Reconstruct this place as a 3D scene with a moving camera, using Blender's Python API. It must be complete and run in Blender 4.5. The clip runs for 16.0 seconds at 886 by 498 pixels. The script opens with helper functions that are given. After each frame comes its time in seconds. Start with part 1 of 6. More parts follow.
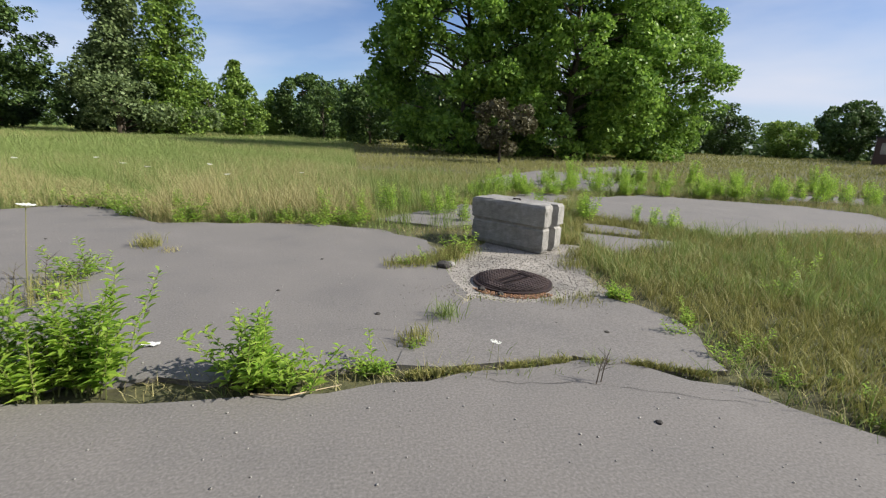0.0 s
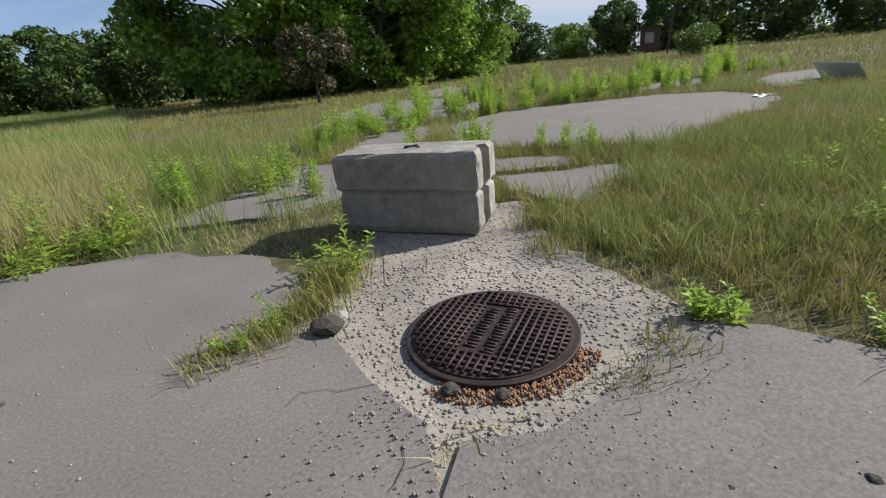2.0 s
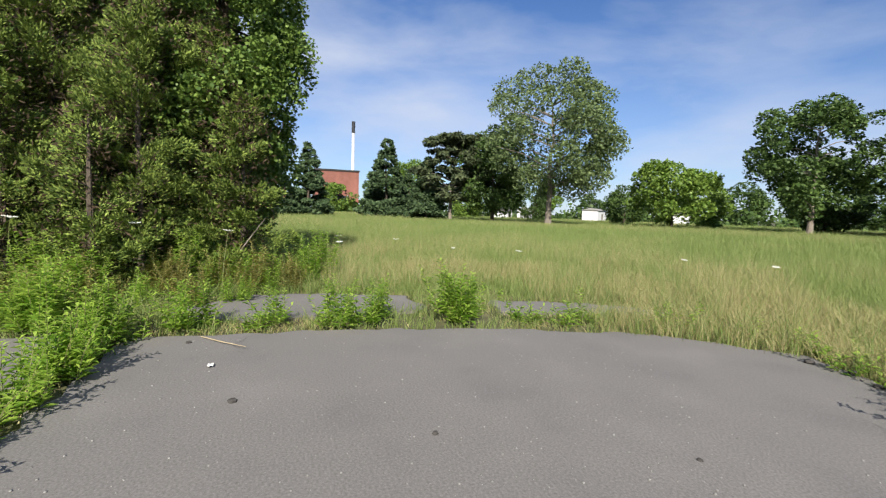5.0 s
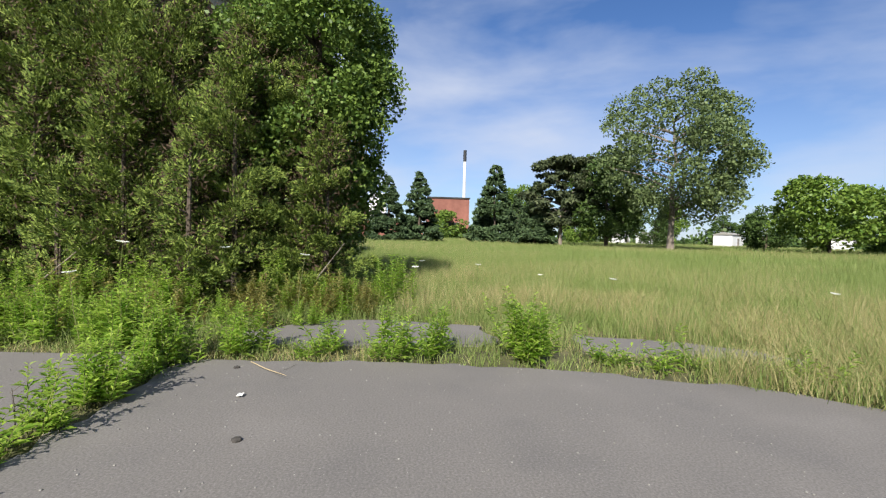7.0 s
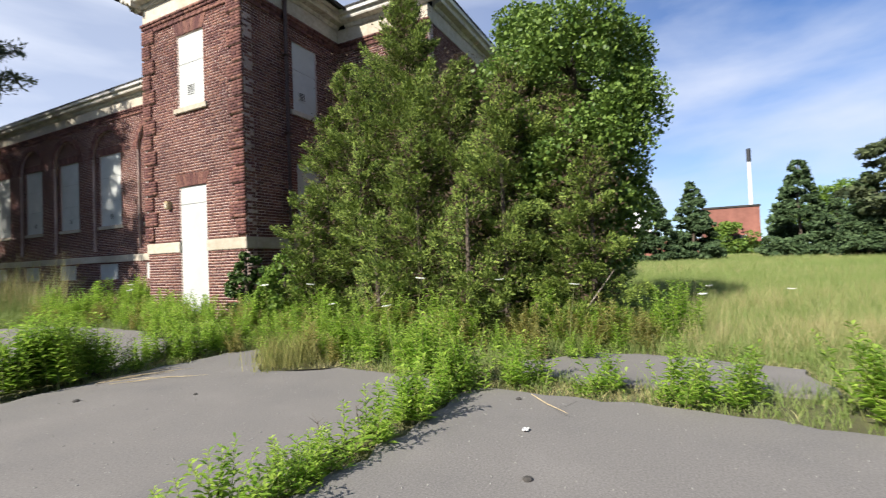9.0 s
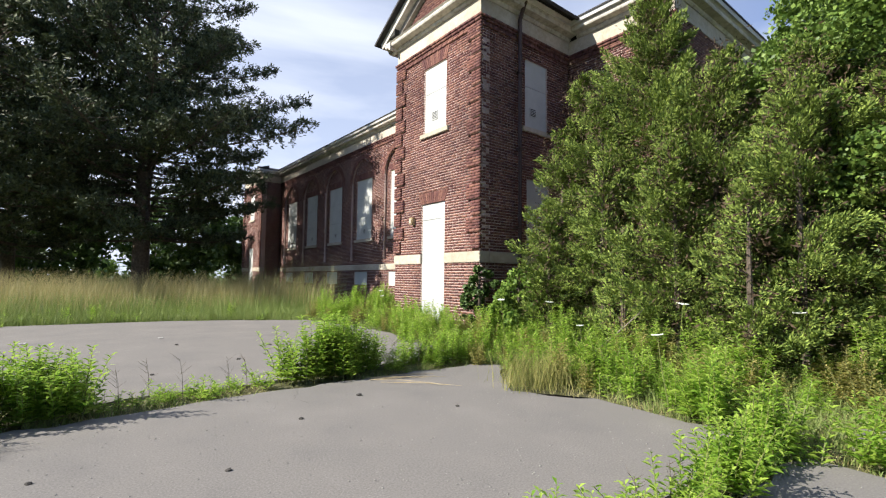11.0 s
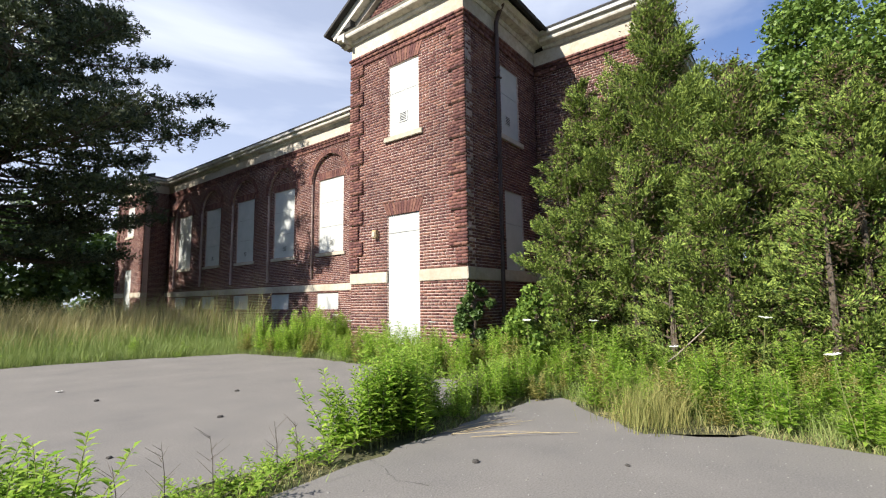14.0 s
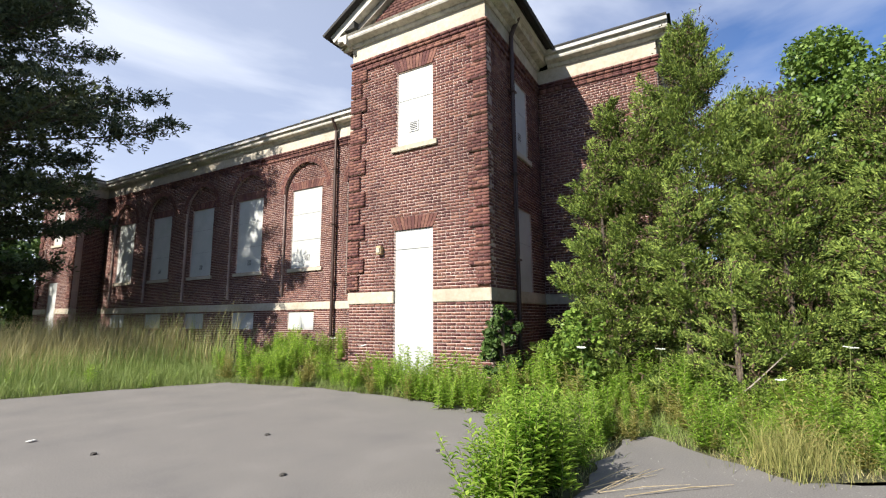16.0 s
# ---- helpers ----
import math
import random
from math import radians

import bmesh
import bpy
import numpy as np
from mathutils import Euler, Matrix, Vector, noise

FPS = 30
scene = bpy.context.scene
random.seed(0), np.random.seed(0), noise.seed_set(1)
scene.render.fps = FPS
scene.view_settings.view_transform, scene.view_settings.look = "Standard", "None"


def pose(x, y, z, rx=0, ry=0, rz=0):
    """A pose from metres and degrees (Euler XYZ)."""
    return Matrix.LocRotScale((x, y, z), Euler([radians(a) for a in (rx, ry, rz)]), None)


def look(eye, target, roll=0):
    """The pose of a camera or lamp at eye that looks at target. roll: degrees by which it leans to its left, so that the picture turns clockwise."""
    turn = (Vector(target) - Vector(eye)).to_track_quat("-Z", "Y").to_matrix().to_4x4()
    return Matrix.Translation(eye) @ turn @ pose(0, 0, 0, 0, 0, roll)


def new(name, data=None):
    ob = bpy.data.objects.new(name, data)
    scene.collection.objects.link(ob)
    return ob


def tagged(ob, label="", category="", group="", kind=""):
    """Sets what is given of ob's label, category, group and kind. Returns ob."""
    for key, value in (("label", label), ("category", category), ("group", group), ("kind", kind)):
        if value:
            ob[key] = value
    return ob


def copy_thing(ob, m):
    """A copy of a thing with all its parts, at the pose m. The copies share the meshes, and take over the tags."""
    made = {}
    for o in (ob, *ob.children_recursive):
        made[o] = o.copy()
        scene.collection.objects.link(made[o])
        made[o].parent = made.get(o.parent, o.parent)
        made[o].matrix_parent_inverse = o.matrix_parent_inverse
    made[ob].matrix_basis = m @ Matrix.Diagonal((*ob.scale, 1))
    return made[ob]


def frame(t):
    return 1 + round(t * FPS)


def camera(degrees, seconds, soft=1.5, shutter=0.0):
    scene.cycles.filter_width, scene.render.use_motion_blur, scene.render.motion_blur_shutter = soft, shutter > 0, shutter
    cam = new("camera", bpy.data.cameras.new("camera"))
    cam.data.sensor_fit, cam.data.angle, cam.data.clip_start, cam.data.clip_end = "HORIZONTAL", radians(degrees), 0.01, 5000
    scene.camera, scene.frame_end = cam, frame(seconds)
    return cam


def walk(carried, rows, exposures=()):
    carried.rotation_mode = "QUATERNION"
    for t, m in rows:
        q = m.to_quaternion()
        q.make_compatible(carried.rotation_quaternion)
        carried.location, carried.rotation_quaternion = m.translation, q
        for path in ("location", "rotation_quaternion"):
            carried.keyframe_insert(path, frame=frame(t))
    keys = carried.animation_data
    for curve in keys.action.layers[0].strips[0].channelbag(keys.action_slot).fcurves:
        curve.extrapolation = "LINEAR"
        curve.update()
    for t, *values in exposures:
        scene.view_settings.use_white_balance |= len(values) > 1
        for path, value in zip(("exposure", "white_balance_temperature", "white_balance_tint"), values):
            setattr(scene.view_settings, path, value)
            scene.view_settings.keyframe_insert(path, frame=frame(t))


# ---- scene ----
cam = camera(87.4, 16.0, soft=1.2, shutter=0.15)
PATH = [
    (0, (1.806, -1.296, 1.322), (2.194, 0.608, 0.848), 2.4),
    (0.5, (1.818, -0.775, 1.267), (2.396, 1.049, 0.686), -0.1),
    (1, (1.790, -0.250, 1.254), (2.582, 1.475, 0.622), -1.4),
    (1.2, (2.064, 0.115, 1.309), (2.870, 1.805, 0.606), -0.5),
    (1.4, (2.264, 0.610, 1.272), (3.093, 2.292, 0.576), -1.4),
    (1.5, (2.327, 0.863, 1.242), (3.211, 2.515, 0.544), -1.8),
    (1.7, (2.294, 1.112, 1.230), (3.109, 2.742, 0.405), -5.4),
    (2, (2.257, 1.309, 1.100), (3.220, 2.901, 0.367), -5.8),
    (2.2, (1.960, 0.985, 1.285), (2.940, 2.535, 0.488), -1.9),
    (2.4, (1.568, 0.924, 1.281), (2.474, 2.583, 0.628), -0.9),
    (2.7, (1.200, 1.087, 1.259), (1.576, 2.945, 0.621), 2.1),
    (3, (1.004, 1.191, 1.249), (0.790, 3.143, 0.871), 0.5),
    (3.5, (0.761, 1.582, 1.239), (-0.407, 3.183, 0.973), 1.2),
    (4, (0.431, 1.965, 1.222), (-1.317, 2.916, 1.021), 0.8),
    (4.5, (0.265, 2.317, 1.216), (-1.522, 3.197, 1.034), -0.8),
    (5, (0.096, 2.639, 1.202), (-1.794, 3.272, 1.039), 1.9),
    (7.5, (-0.300, 3.242, 1.173), (-2.299, 3.274, 1.125), 0.6),
    (8, (-0.291, 3.225, 1.178), (-2.286, 3.080, 1.162), 0.5),
    (8.5, (-0.344, 3.176, 1.193), (-2.315, 2.840, 1.243), 0.9),
    (9, (-0.396, 3.108, 1.232), (-2.183, 2.211, 1.281), -2.2),
    (9.5, (-0.377, 2.995, 1.274), (-1.938, 1.748, 1.375), 0.9),
    (10, (-0.361, 2.842, 1.316), (-1.743, 1.411, 1.518), 1.3),
    (12.5, (-0.220, 1.239, 1.131), (-1.412, -0.366, 1.176), 1.1),
    (13, (-0.001, 0.768, 1.144), (-1.338, -0.709, 1.327), -0.0),
    (13.5, (0.220, 0.371, 1.185), (-1.303, -0.912, 1.371), -1.3),
    (14, (0.230, -0.086, 1.216), (-1.345, -1.298, 1.441), -0.8),
    (14.5, (0.354, -0.511, 1.249), (-1.221, -1.720, 1.492), 1.3),
    (15, (0.401, -0.967, 1.261), (-1.236, -2.093, 1.485), -0.9),
    (15.5, (0.428, -1.405, 1.327), (-1.237, -2.480, 1.595), -1.5),
    (16, (0.598, -1.828, 1.348), (-1.113, -2.821, 1.643), -0.4),
]
walk(cam, [(t, look(eye, target, roll)) for t, eye, target, roll in PATH], exposures=[(0, 0.7), (1, 0.65), (1.4, 0.05), (1.6, 0.08), (2, 0.5), (2.4, 1.13), (3, 1.25), (3.6, 1.1), (4.5, 0.72), (5, 0.72), (7.5, 0.72), (8.5, 0.78), (9.3, 1.06), (12.5, 1.12), (16, 1.06)])

# ---- light: clear summer afternoon, sun low enough for long shadows ----
SUN = Vector((0.955 * math.cos(radians(36)), -0.295 * math.cos(radians(36)), math.sin(radians(36))))
world = bpy.data.worlds.new("sky")
scene.world = world
world.use_nodes = True
wn, wl = world.node_tree.nodes, world.node_tree.links
wn.clear()
w_out, w_bg, w_sky = wn.new("ShaderNodeOutputWorld"), wn.new("ShaderNodeBackground"), wn.new("ShaderNodeTexSky")
w_sky.sky_type, w_sky.sun_disc = "NISHITA", False
w_sky.sun_elevation, w_sky.sun_rotation = radians(36), math.atan2(0.955, -0.295)
w_sky.air_density, w_sky.dust_density, w_sky.ozone_density = 1.0, 0.15, 3.0
w_bg.inputs["Strength"].default_value = 0.05
w_co, w_map, w_noise, w_ramp, w_mix = (wn.new("ShaderNodeTexCoord"), wn.new("ShaderNodeMapping"), wn.new("ShaderNodeTexNoise"),
                                       wn.new("ShaderNodeValToRGB"), wn.new("ShaderNodeMix"))
w_mix.data_type = "RGBA"
w_map.inputs["Scale"].default_value = (1.2, 2.2, 6.0)
w_map.inputs["Rotation"].default_value = (0.15, 0.1, 0.6)
w_noise.inputs["Scale"].default_value, w_noise.inputs["Detail"].default_value = 1.0, 6
w_noise.inputs["Roughness"].default_value, w_noise.inputs["Distortion"].default_value = 0.5, 0.25
w_ramp.color_ramp.elements[0].position, w_ramp.color_ramp.elements[1].position = 0.42, 0.75
w_ramp.color_ramp.elements[1].color = (0.8, 0.8, 0.8, 1)
w_mix.inputs["B"].default_value = (8.4, 9.1, 10.8, 1)
# high haze thickens towards the south; the clear part is a deep summer blue
w_sep, w_haze, w_max, w_tint = wn.new("ShaderNodeSeparateXYZ"), wn.new("ShaderNodeMapRange"), wn.new("ShaderNodeMath"), wn.new("ShaderNodeMix")
w_haze.interpolation_type = "SMOOTHSTEP"
for key, value in (("From Min", 0.25), ("From Max", -0.75), ("To Min", 0.0), ("To Max", 0.55)):
    w_haze.inputs[key].default_value = value
w_max.operation, w_max.use_clamp = "ADD", True
# and a pale veil lies along the horizon
w_low, w_veil = wn.new("ShaderNodeMapRange"), wn.new("ShaderNodeMath")
w_low.interpolation_type = "SMOOTHSTEP"
for key, value in (("From Min", 0.42), ("From Max", 0.02), ("To Min", 0.0), ("To Max", 0.3)):
    w_low.inputs[key].default_value = value
w_tint.data_type, w_tint.blend_type = "RGBA", "MULTIPLY"
w_tint.inputs["Factor"].default_value, w_tint.inputs["B"].default_value = 1.0, (0.83, 1.1, 1.5, 1)
wl.new(w_co.outputs["Generated"], w_sep.inputs[0])
wl.new(w_sep.outputs["Y"], w_haze.inputs["Value"])
wl.new(w_haze.outputs["Result"], w_veil.inputs[0])
wl.new(w_sep.outputs["Z"], w_low.inputs["Value"])
wl.new(w_low.outputs["Result"], w_veil.inputs[1])
wl.new(w_veil.outputs[0], w_max.inputs[1])
wl.new(w_co.outputs["Generated"], w_map.inputs["Vector"])
wl.new(w_map.outputs["Vector"], w_noise.inputs["Vector"])
wl.new(w_noise.outputs["Fac"], w_ramp.inputs["Fac"])
wl.new(w_ramp.outputs["Color"], w_max.inputs[0])
wl.new(w_max.outputs[0], w_mix.inputs["Factor"])
wl.new(w_sky.outputs["Color"], w_tint.inputs["A"])
wl.new(w_tint.outputs["Result"], w_mix.inputs["A"])
wl.new(w_mix.outputs["Result"], w_bg.inputs["Color"])
wl.new(w_bg.outputs["Background"], w_out.inputs["Surface"])
sun = new("sun", bpy.data.lights.new("sun", "SUN"))
sun.data.energy, sun.data.angle, sun.data.color = 5.0, radians(0.55), (1.0, 0.94, 0.84)
sun.matrix_world = look(SUN * 60, (0, 0, 0))


# ---- materials ----
def material(name, rough=0.8, metal=0.0):
    m = bpy.data.materials.new(name)
    m.use_nodes = True
    bsdf = m.node_tree.nodes["Principled BSDF"]
    bsdf.inputs["Roughness"].default_value, bsdf.inputs["Metallic"].default_value = rough, metal
    return m, m.node_tree.nodes, m.node_tree.links, bsdf


def ramp_of(nodes, stops):
    r = nodes.new("ShaderNodeValToRGB")
    el = r.color_ramp.elements
    while len(el) < len(stops):
        el.new(0.5)
    for e, (p, c) in zip(el, stops):
        e.position, e.color = p, (*c, 1)
    return r


def noisy(name, stops, scale, rough=0.85, bump=0.3, bump_scale=60.0, big=0.0, metal=0.0, island=0.0, depth=0.02, stains=None):
    """Colour from fine noise, dappled by wide noise, with relief; island: how far loose pieces differ."""
    m, n, l, bsdf = material(name, rough, metal)
    co, fine = n.new("ShaderNodeTexCoord"), n.new("ShaderNodeTexNoise")
    fine.inputs["Scale"].default_value, fine.inputs["Detail"].default_value, fine.inputs["Roughness"].default_value = scale, 9, 0.65
    l.new(co.outputs["Object"], fine.inputs["Vector"])
    ramp = ramp_of(n, stops)
    l.new(fine.outputs["Fac"], ramp.inputs["Fac"])
    colour = ramp.outputs["Color"]
    if big:
        wide, mul = n.new("ShaderNodeTexNoise"), n.new("ShaderNodeMix")
        wide.inputs["Scale"].default_value, wide.inputs["Detail"].default_value = big, 5
        l.new(co.outputs["Object"], wide.inputs["Vector"])
        mul.data_type, mul.blend_type = "RGBA", "MULTIPLY"
        mul.inputs["Factor"].default_value = 1
        tone = ramp_of(n, stains or [(0.3, (0.62, 0.62, 0.62)), (0.7, (1.15, 1.13, 1.1))])
        l.new(wide.outputs["Fac"], tone.inputs["Fac"])
        l.new(colour, mul.inputs["A"])
        l.new(tone.outputs["Color"], mul.inputs["B"])
        colour = mul.outputs["Result"]
    if island:
        geo, info, add, hsv = n.new("ShaderNodeNewGeometry"), n.new("ShaderNodeObjectInfo"), n.new("ShaderNodeMath"), n.new("ShaderNodeHueSaturation")
        add.operation = "ADD"
        l.new(geo.outputs["Random Per Island"], add.inputs[0])
        l.new(info.outputs["Random"], add.inputs[1])
        frac, rng, rng2 = n.new("ShaderNodeMath"), n.new("ShaderNodeMapRange"), n.new("ShaderNodeMapRange")
        frac.operation = "FRACT"
        l.new(add.outputs[0], frac.inputs[0])
        rng.inputs["To Min"].default_value, rng.inputs["To Max"].default_value = 1 - island, 1 + island
        rng2.inputs["To Min"].default_value, rng2.inputs["To Max"].default_value = 0.5 - 0.035 * island, 0.5 + 0.035 * island
        l.new(frac.outputs[0], rng.inputs["Value"])
        l.new(frac.outputs[0], rng2.inputs["Value"])
        l.new(colour, hsv.inputs["Color"])
        l.new(rng.outputs["Result"], hsv.inputs["Value"])
        l.new(rng2.outputs["Result"], hsv.inputs["Hue"])
        colour = hsv.outputs["Color"]
    l.new(colour, bsdf.inputs["Base Color"])
    if bump:
        rough_noise, b = n.new("ShaderNodeTexNoise"), n.new("ShaderNodeBump")
        rough_noise.inputs["Scale"].default_value, rough_noise.inputs["Detail"].default_value = bump_scale, 6
        l.new(co.outputs["Object"], rough_noise.inputs["Vector"])
        b.inputs["Strength"].default_value, b.inputs["Distance"].default_value = bump, depth
        l.new(rough_noise.outputs["Fac"], b.inputs["Height"])
        l.new(b.outputs["Normal"], bsdf.inputs["Normal"])
    return m


def leafy(name, a, b, rough=0.5, through_light=0.35):
    """Foliage: each leaf has its own green between a and b, and lets some light through."""
    m, n, l, bsdf = material(name, rough)
    geo, info, add, frac = n.new("ShaderNodeNewGeometry"), n.new("ShaderNodeObjectInfo"), n.new("ShaderNodeMath"), n.new("ShaderNodeMath")
    add.operation, frac.operation = "ADD", "FRACT"
    l.new(geo.outputs["Random Per Island"], add.inputs[0])
    l.new(info.outputs["Random"], add.inputs[1])
    l.new(add.outputs[0], frac.inputs[0])
    ramp = ramp_of(n, [(0.0, a), (1.0, b)])
    l.new(frac.outputs[0], ramp.inputs["Fac"])
    thin, mix = n.new("ShaderNodeBsdfTranslucent"), n.new("ShaderNodeMixShader")
    l.new(ramp.outputs["Color"], bsdf.inputs["Base Color"])
    l.new(ramp.outputs["Color"], thin.inputs["Color"])
    bsdf.inputs["Specular IOR Level"].default_value = 0.3
    mix.inputs["Fac"].default_value = through_light
    l.new(bsdf.outputs["BSDF"], mix.inputs[1])
    l.new(thin.outputs["BSDF"], mix.inputs[2])
    l.new(mix.outputs["Shader"], n["Material Output"].inputs["Surface"])
    return m


M_ASPHALT = noisy("weathered_asphalt", [(0.3, (0.103, 0.097, 0.091)), (0.55, (0.165, 0.156, 0.147)), (0.78, (0.246, 0.235, 0.225))], 75, 0.92, 0.18, 240, big=1.4,
                  stains=[(0.3, (0.86, 0.86, 0.87)), (0.45, (0.97, 0.965, 0.96)), (0.55, (1.0, 0.99, 0.98)), (0.7, (1.1, 1.09, 1.08))], depth=0.004)
M_SOIL = noisy("dry_soil_and_thatch", [(0.3, (0.045, 0.042, 0.02)), (0.55, (0.09, 0.092, 0.036)), (0.8, (0.18, 0.165, 0.08))], 5, 0.95, 0.8, 14, big=0.12)
M_GRAVEL = noisy("broken_concrete_gravel", [(0.25, (0.18, 0.168, 0.152)), (0.5, (0.254, 0.238, 0.215)), (0.8, (0.344, 0.328, 0.299))], 45, 0.95, 0.2, 60, big=2.0, island=0.15, depth=0.004)
M_BRICK = noisy("red_brown_brick", [(0.2, (0.061, 0.025, 0.021)), (0.5, (0.135, 0.054, 0.044)), (0.8, (0.221, 0.102, 0.082))], 14, 0.9, 0.5, 90, big=0.5,
                island=0.42, depth=0.004, stains=[(0.3, (0.7, 0.68, 0.68)), (0.7, (1.12, 1.1, 1.1))])
M_MORTAR = noisy("pale_mortar", [(0.3, (0.41, 0.303, 0.271)), (0.7, (0.607, 0.492, 0.443))], 20, 0.95, 0.5, 120, big=0.6, depth=0.004)
M_STONE = noisy("cream_limestone", [(0.3, (0.38, 0.335, 0.26)), (0.7, (0.52, 0.465, 0.385))], 9, 0.85, 0.25, 60, big=0.7, depth=0.005,
                stains=[(0.28, (0.72, 0.7, 0.66)), (0.6, (1.05, 1.05, 1.05))])
M_TRIM = noisy("flaking_white_trim_paint", [(0.3, (0.317, 0.29, 0.246)), (0.5, (0.546, 0.519, 0.458)), (0.7, (0.651, 0.625, 0.563))], 7, 0.7, 0.3, 40, big=1.2, depth=0.005)
M_GREYWOOD = noisy("grey_bare_soffit_wood", [(0.3, (0.197, 0.18, 0.156)), (0.7, (0.344, 0.32, 0.279))], 12, 0.85, 0.3, 60, big=1.0, depth=0.005)
M_GUTTERW = noisy("white_gutter_metal", [(0.3, (0.616, 0.616, 0.616)), (0.7, (0.722, 0.722, 0.713))], 5, 0.45, 0.05, 30, big=1.0)
M_BOARD = noisy("white_painted_boards", [(0.3, (0.405, 0.415, 0.405)), (0.7, (0.47, 0.48, 0.465))], 3, 0.6, 0.08, 25, big=0.9, depth=0.004,
                stains=[(0.25, (0.85, 0.86, 0.84)), (0.6, (1.02, 1.02, 1.02))])
M_SEAM = noisy("dark_board_seam", [(0.3, (0.164, 0.164, 0.164)), (0.7, (0.246, 0.246, 0.246))], 10, 0.7, 0, 10)
M_PIPE = noisy("brown_downpipe_metal", [(0.3, (0.041, 0.023, 0.018)), (0.7, (0.074, 0.041, 0.033))], 20, 0.5, 0.1, 40, metal=0.3)
M_ROOF = noisy("dark_roof_shingle", [(0.3, (0.021, 0.02, 0.02)), (0.7, (0.049, 0.048, 0.045))], 25, 0.9, 0.4, 60, big=0.6)
M_CONC = noisy("rough_grey_concrete", [(0.25, (0.18, 0.176, 0.164)), (0.55, (0.295, 0.287, 0.271)), (0.8, (0.41, 0.398, 0.377))], 11, 0.93, 0.6, 55, big=1.6, depth=0.012,
               stains=[(0.3, (0.74, 0.73, 0.72)), (0.65, (1.1, 1.1, 1.08))])
M_IRON = noisy("rusty_cast_iron", [(0.3, (0.029, 0.021, 0.021)), (0.6, (0.061, 0.041, 0.038)), (0.85, (0.139, 0.074, 0.049))], 30, 0.65, 0.4, 90, big=4, metal=0.45, depth=0.003)
M_RUST = noisy("orange_rust_stain", [(0.3, (0.18, 0.082, 0.041)), (0.7, (0.328, 0.197, 0.115))], 30, 0.9, 0.4, 80)
M_BARK = noisy("grey_brown_bark", [(0.3, (0.041, 0.031, 0.023)), (0.7, (0.139, 0.111, 0.082))], 8, 0.95, 0.9, 14, depth=0.03)
M_PALEBARK = noisy("pale_dry_bark", [(0.3, (0.131, 0.107, 0.082)), (0.7, (0.295, 0.254, 0.213))], 8, 0.95, 0.6, 20)
M_STRAWSTEM = noisy("dry_straw_stalk", [(0.3, (0.295, 0.221, 0.123)), (0.7, (0.492, 0.41, 0.262))], 20, 0.85, 0, 20)
M_FACTORY = noisy("dull_red_brick_factory", [(0.3, (0.2, 0.08, 0.06)), (0.7, (0.27, 0.115, 0.088))], 0.8, 0.9, 0.1, 4, big=0.1)
M_WHITE = noisy("white_sheet_metal", [(0.3, (0.634, 0.642, 0.66)), (0.7, (0.722, 0.722, 0.73))], 2, 0.5, 0, 8)
M_DARK = noisy("dark_window_void", [(0.3, (0.012, 0.013, 0.015)), (0.7, (0.033, 0.034, 0.037))], 4, 0.4, 0, 8)
M_FLOWER = noisy("white_flower", [(0.3, (0.581, 0.598, 0.528)), (0.7, (0.722, 0.73, 0.686))], 40, 0.8, 0, 20)
M_PAPER = noisy("dirty_white_litter", [(0.3, (0.528, 0.528, 0.51)), (0.7, (0.704, 0.704, 0.686))], 12, 0.7, 0.1, 30)
M_DEBRIS = noisy("dark_crumbled_tar", [(0.3, (0.025, 0.023, 0.021)), (0.7, (0.074, 0.067, 0.061))], 30, 0.95, 0.4, 60)
M_LAMPBOX = noisy("yellowed_wall_light", [(0.3, (0.328, 0.246, 0.131)), (0.7, (0.451, 0.353, 0.205))], 12, 0.5, 0, 20)
L_GRASS = leafy("green_field_grass", (0.115, 0.18, 0.038), (0.29, 0.35, 0.115), 0.6)
L_STRAW = leafy("dry_straw_grass", (0.28, 0.245, 0.1), (0.46, 0.42, 0.21), 0.7, 0.3)
L_SHORT = leafy("short_olive_grass", (0.125, 0.15, 0.035), (0.37, 0.34, 0.12), 0.7, 0.25)
L_WEED = leafy("bright_goldenrod_leaves", (0.17, 0.32, 0.035), (0.43, 0.58, 0.1), 0.5, 0.48)
L_DRYWEED = leafy("yellowing weed leaves", (0.208, 0.224, 0.048), (0.4, 0.352, 0.128), 0.6, 0.35)
L_WEEDSTEM = leafy("pale_green_stem", (0.128, 0.16, 0.048), (0.208, 0.208, 0.08), 0.6, 0.1)
L_JUNIPER = leafy("olive_green_juniper_sprays", (0.035, 0.075, 0.014), (0.29, 0.37, 0.075), 0.75, 0.06)
L_DEADTWIG = leafy("brown_dead_juniper_twigs", (0.028, 0.018, 0.01), (0.08, 0.053, 0.03), 0.8, 0.05)
L_VINE = leafy("bright_green_vine_leaves", (0.055, 0.11, 0.02), (0.19, 0.28, 0.055), 0.5, 0.24)
L_MAPLE = leafy("fresh_green_maple_leaves", (0.075, 0.165, 0.024), (0.3, 0.46, 0.08), 0.5, 0.38)
L_DECID = leafy("mid_green_tree_leaves", (0.07, 0.14, 0.02), (0.22, 0.32, 0.056), 0.5, 0.3)
L_DARKDECID = leafy("deep_green_tree_leaves", (0.032, 0.068, 0.016), (0.104, 0.168, 0.04), 0.55, 0.22)
